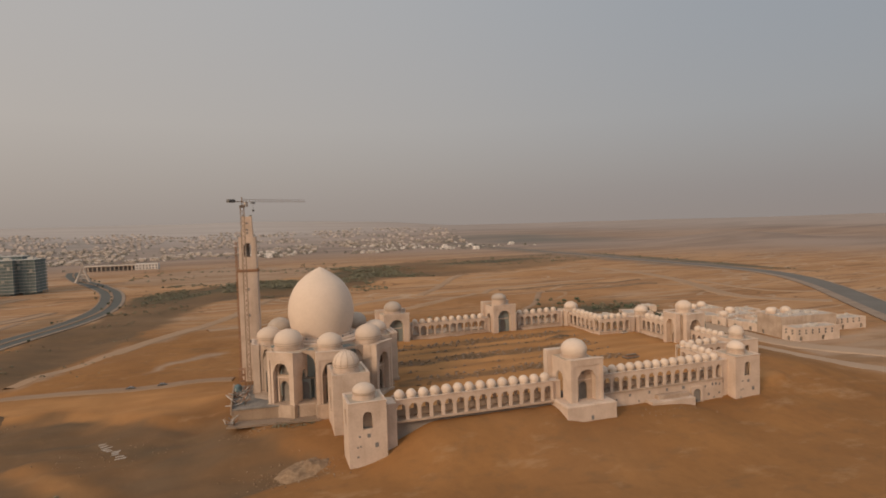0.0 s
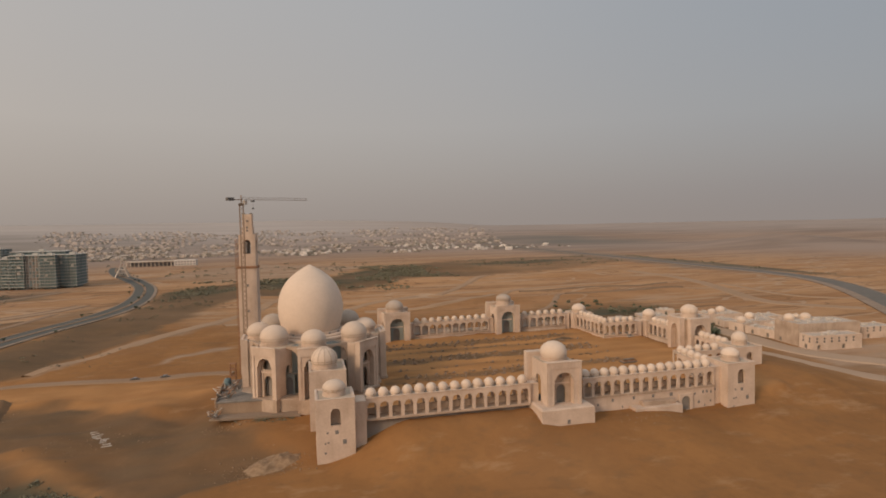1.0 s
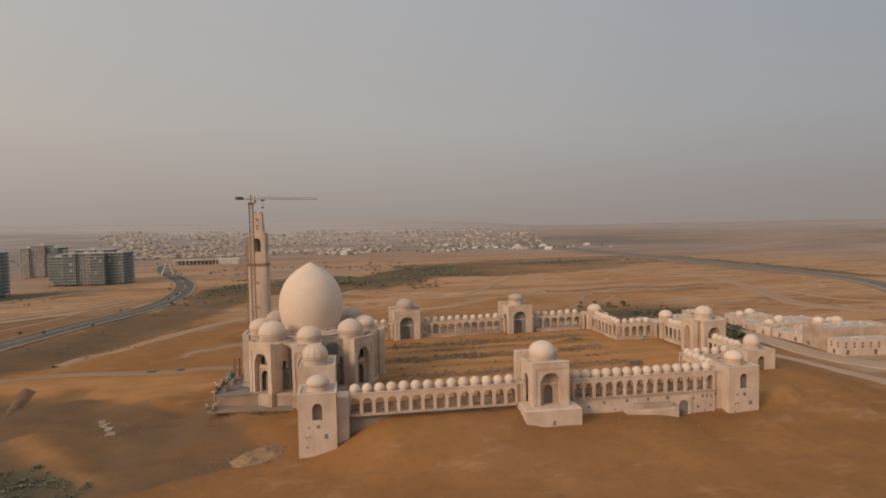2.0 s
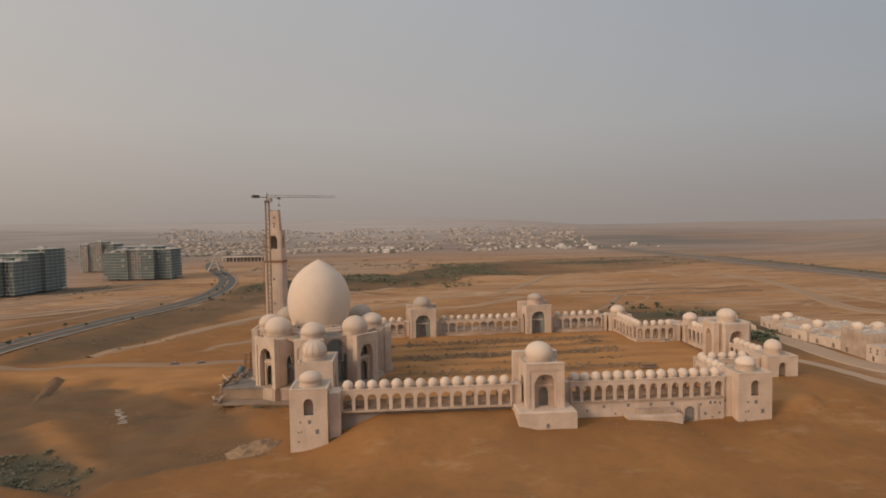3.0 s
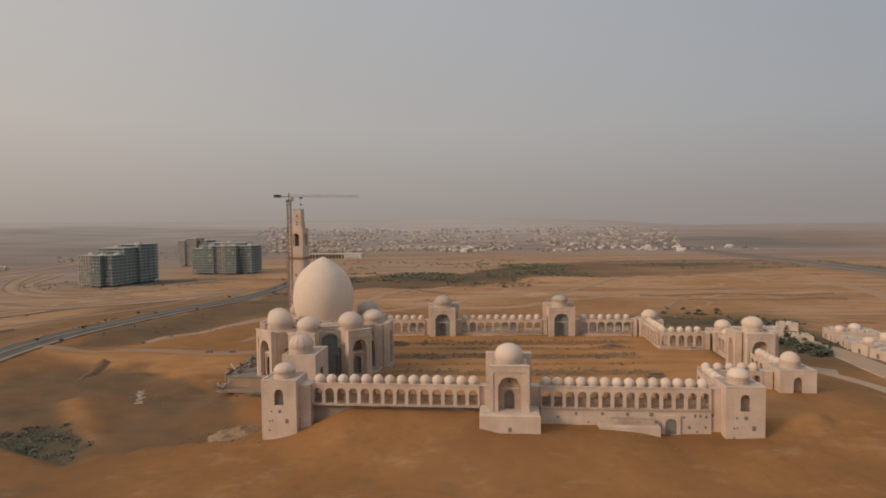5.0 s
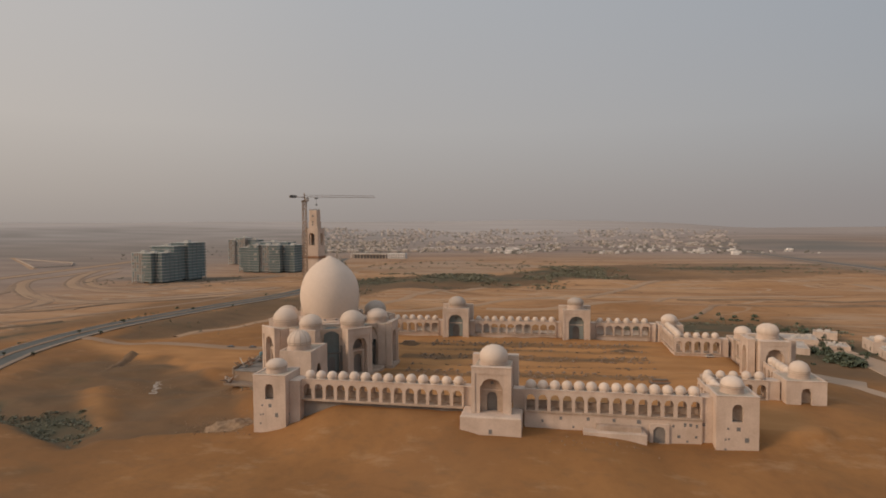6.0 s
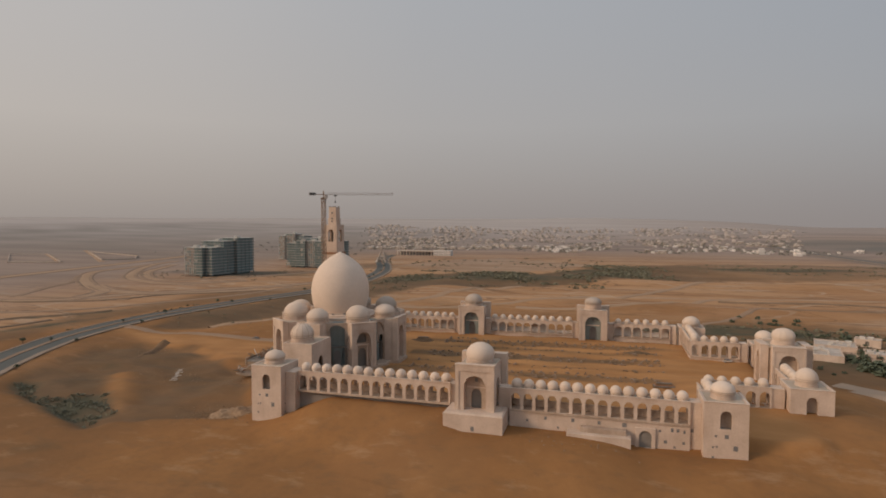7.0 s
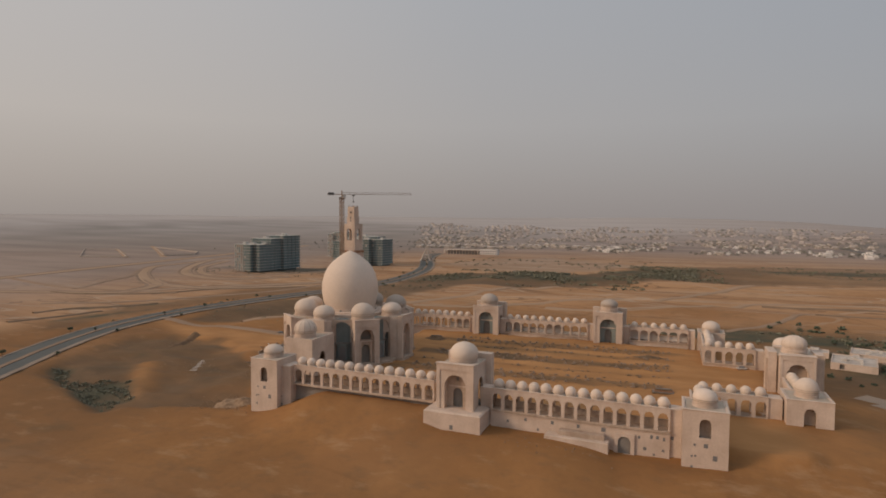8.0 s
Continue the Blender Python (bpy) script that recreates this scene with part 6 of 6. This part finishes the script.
def plant_suburb():
    r = random.Random(11)
    kinds = [house_template(15, 12, 8.5, HOUSE, 0), house_template(18, 13, 9, HOUSE, 1), house_template(13, 13, 10, HOUSE, 2), house_template(17, 12, 8.5, HOUSE_TAN, 3), house_template(20, 13, 8, HOUSE_TAN, 3)]
    used = [False] * len(kinds)
    spots = []
    y = 1365.0
    while y < 3100:
        left, right = -0.42 * y - 60, 150 + 0.26 * y
        if y < 1420:
            left = -120
        x = left + r.uniform(0, 40)
        while x < right:
            gap = noise.noise((x / 170, y / 240, 6.0)) + 0.4 * noise.noise((x / 60, y / 90, 2.0))
            if gap > -0.06 and r.random() < (0.95 if x < 330 else 0.6):
                spots.append((x + r.uniform(-6, 6), y + r.uniform(-6, 6) + 0.05 * x))
            x += r.uniform(13, 26) * (1 + (y - 1365) / 3600)
        y += 56 + (y - 1365) * 0.055
    spots += [(500, 1395), (536, 1440), (562, 1415), (600, 1465), (470, 1330), (655, 1500), (690, 1400), (170, 1352), (192, 1366), (262, 1440), (285, 1462), (400, 1362), (420, 1385), (512, 1500)]
    spots.sort(key=lambda q: q[1])
    for x, y in spots[:298]:
        # beyond the front rows the duller tan kinds imitate haze
        k = r.choice((0, 1, 2, 2, 4)) if y < 1750 and x > -150 else r.choice((0, 3, 3, 4, 4, 3))
        m = pose(x, y, terrain(x, y) - 0.4, rz=r.uniform(-5, 5) + r.choice((0, 0, 0, 90))) @ Matrix.Scale(r.uniform(0.6, 1.05), 4)
        if used[k]:
            copy_thing(kinds[k], m)
        else:
            kinds[k].matrix_basis = m
            used[k] = True
    verts, faces = [], []
    for x, y in spots[298:]:
        m = pose(x, y, terrain(x, y) - 0.4, rz=r.uniform(-5, 5) + r.choice((0, 0, 0, 90))) @ Matrix.Scale(r.uniform(0.65, 1.1), 4)
        w, d, h, o = r.uniform(6, 10), r.uniform(5, 7), r.uniform(7, 10), r.uniform(-2, 2)
        for x0, x1, y0, y1, z0, z1 in ((-w, w, -d, d, 0, h * 0.6), (-w * 0.7 + o, w * 0.6 + o, -d * 0.8, d * 0.8, h * 0.6 - 0.1, h), (-w * 0.3 + o, o, -d * 0.3, d * 0.3, h - 0.1, h + 1.8)):
            k = len(verts)
            verts += [tuple(m @ Vector((px, py, pz))) for pz in (z0, z1) for px, py in ((x0, y0), (x1, y0), (x1, y1), (x0, y1))]
            faces += [tuple(k + q for q in f) for f in ((4, 5, 6, 7), (0, 1, 5, 4), (1, 2, 6, 5), (2, 3, 7, 6), (3, 0, 4, 7))]
    stuff_mesh("far_houses", verts, faces, FAR_HOUSE, "flat-roofed far houses, their paint muted for haze", "houses")
    return spots


SUBURB = plant_suburb()


# ---- plants ----
def leaf_cloud(verts, faces, cx, cy, z, rx, h, n, r):
    """Adds n small leaf clumps scattered over an uneven dome."""
    for _ in range(n):
        a, u = r.uniform(0, 2 * math.pi), r.uniform(0.0, 1.0)
        k = r.uniform(0.55, 1.1)
        p = Vector((cx + rx * k * math.cos(a) * math.sqrt(1 - u * u * 0.8), cy + rx * k * math.sin(a) * math.sqrt(1 - u * u * 0.8), z + h * u * k))
        s = rx * r.uniform(0.22, 0.5)
        t = Vector((r.uniform(-1, 1), r.uniform(-1, 1), r.uniform(-0.5, 0.8))).normalized() * s
        q = Vector((r.uniform(-1, 1), r.uniform(-1, 1), r.uniform(-0.3, 1.0))).normalized() * s
        i = len(verts)
        verts += [tuple(p - t), tuple(p + q * 0.8), tuple(p + t), tuple(p - q * 0.6)]
        faces += [(i, i + 1, i + 2, i + 3)]


def scatter_scrub():
    r = random.Random(5)
    verts, faces = [], []
    zones = (((-250, 40, 500, 700), 1100, (0.9, 3.0)), ((-40, 140, 640, 900), 650, (0.9, 3.2)), ((180, 520, 760, 980), 520, (0.9, 2.6)), ((-260, -190, 420, 640), 320, (0.8, 2.4)), ((-165, 20, 545, 700), 640, (1.8, 4.4)), ((20, 104, 620, 870), 400, (1.8, 4.6)), ((120, 235, 210, 300), 170, (1.0, 3.0)),
             ((20, 240, 245, 280), 110, (0.8, 2.6)), ((-300, -205, 170, 420), 220, (0.5, 1.3)), ((-248, -145, -36, 17), 1900, (0.5, 1.4)), ((-640, -420, 470, 620), 120, (1.0, 2.4)),
             ((-330, 40, 780, 1040), 150, (1.4, 4.0)), ((588, 624, 420, 980), 260, (0.9, 2.2)), ((-338, -334, 120, 260), 40, (0.6, 1.5)), ((-134, -100, 31, 37.5), 70, (0.5, 1.3)))
    for (x0, x1, y0, y1), n, (s0, s1) in zones:
        for _ in range(n):
            x, y = r.uniform(x0, x1), r.uniform(y0, y1)
            if y < 20 and x < -140:
                if inside(x, y, HOLLOW, 4) * (0.6 + noise.noise((x / 8, y / 8, 4.0))) < 0.4:
                    continue
            elif noise.noise((x / 70, y / 45, 12.0)) + 0.25 * noise.noise((x / 18, y / 18, 3.0)) < -0.05:
                continue
            s = r.uniform(s0, s1)
            leaf_cloud(verts, faces, x, y, terrain(x, y) - 0.1, s, s * r.uniform(0.7, 1.1), 16, r)
    stuff_mesh("scrub", verts, faces, LEAF, "dry grey-green desert scrub on the slopes", "shrubs")


scatter_scrub()


def green_shrubs():
    """Dense green thicket behind the east gate and along the service road."""
    r = random.Random(15)
    verts, faces = [], []
    for (x0, x1, y0, y1), n, (s0, s1) in (((174, 191, 150, 172), 20, (1.2, 3.0)), ((178, 214, 166, 206), 34, (1.3, 3.2)), ((140, 165, 128, 160), 8, (0.8, 1.8)), ((176, 190, 137, 152), 22, (2.0, 4.2)), ((140, 200, 295, 325), 12, (1.0, 2.6)), ((195, 215, 240, 256), 14, (1.6, 3.4))):
        for _ in range(n):
            x, y = r.uniform(x0, x1), r.uniform(y0, y1)
            if noise.noise((x / 22, y / 22, 8.0)) < -0.12:
                continue
            s = r.uniform(s0, s1)
            leaf_cloud(verts, faces, x, y, terrain(x, y) - 0.1, s, s * r.uniform(0.9, 1.4), 70, r)
    stuff_mesh("shrubs", verts, faces, LEAF_GREEN, "dark green shrubs behind the east gate", "shrubs")


green_shrubs()


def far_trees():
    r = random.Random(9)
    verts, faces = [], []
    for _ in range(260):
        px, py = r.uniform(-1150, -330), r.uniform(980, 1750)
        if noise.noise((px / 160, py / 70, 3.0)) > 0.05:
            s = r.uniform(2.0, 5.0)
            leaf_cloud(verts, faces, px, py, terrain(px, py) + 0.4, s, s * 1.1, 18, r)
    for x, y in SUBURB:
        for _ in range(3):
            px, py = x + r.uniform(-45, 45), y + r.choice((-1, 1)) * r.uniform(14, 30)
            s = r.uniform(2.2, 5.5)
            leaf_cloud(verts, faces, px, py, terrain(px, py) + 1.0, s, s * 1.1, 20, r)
    stuff_mesh("suburb_trees", verts, faces, LEAF_PALE, "green trees between the houses, paled for haze", "trees")


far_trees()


def tree_template(seed, h):
    r = random.Random(seed)
    ob = thing("tree", pose(0, 0, 0), "small dark green roadside tree", "tree", "roadside trees")
    bm = bmesh.new()
    lathe(bm, [(0.22, -0.3), (0.16, h * 0.3), (0.1, h * 0.55), (0, h * 0.6)], 8)
    for i in range(4):
        a = i * 1.6 + r.uniform(0, 0.5)
        beam(bm, (0, 0, h * (0.3 + 0.05 * i)), (math.cos(a) * h * 0.25, math.sin(a) * h * 0.25, h * 0.62), 0.1)
    part("trunk", bm, BARK, ob)
    verts, faces = [], []
    for _ in range(9):
        a = r.uniform(0, 6.28)
        leaf_cloud(verts, faces, math.cos(a) * h * 0.2, math.sin(a) * h * 0.2, h * r.uniform(0.38, 0.62), h * 0.24, h * 0.3, 26, r)
    me = bpy.data.meshes.new("crown")
    me.from_pydata(verts, [], faces)
    me.materials.append(LEAF_GREEN)
    part("crown", me, None, ob)
    return ob


def plant_trees():
    r = random.Random(21)
    kinds = [tree_template(31, 3.4), tree_template(32, 4.4), tree_template(33, 2.9)]
    spots = []
    for i in range(90, len(ROAD) - 20, 4):
        q = ROAD[i]
        d = (ROAD[i + 1] - q).normalized()
        side = Vector((d.y, -d.x))
        for o in (0, 16.5, -16.5):
            if r.random() < (0.5 if o == 0 else 0.4):
                spots.append((q.x + side.x * o + r.uniform(-0.6, 0.6), q.y + side.y * o + r.uniform(-3, 3), 0.55 if o == 0 else -0.1))
    for _ in range(26):
        spots.append((r.uniform(168, 222), r.uniform(150, 280), -0.1))
    for k, (x, y, up) in enumerate(spots):
        m = pose(x, y, terrain(x, y) + up, rz=r.uniform(0, 360))
        if k < 3:
            kinds[k].matrix_basis = m
        else:
            copy_thing(kinds[k % 3], m)


plant_trees()
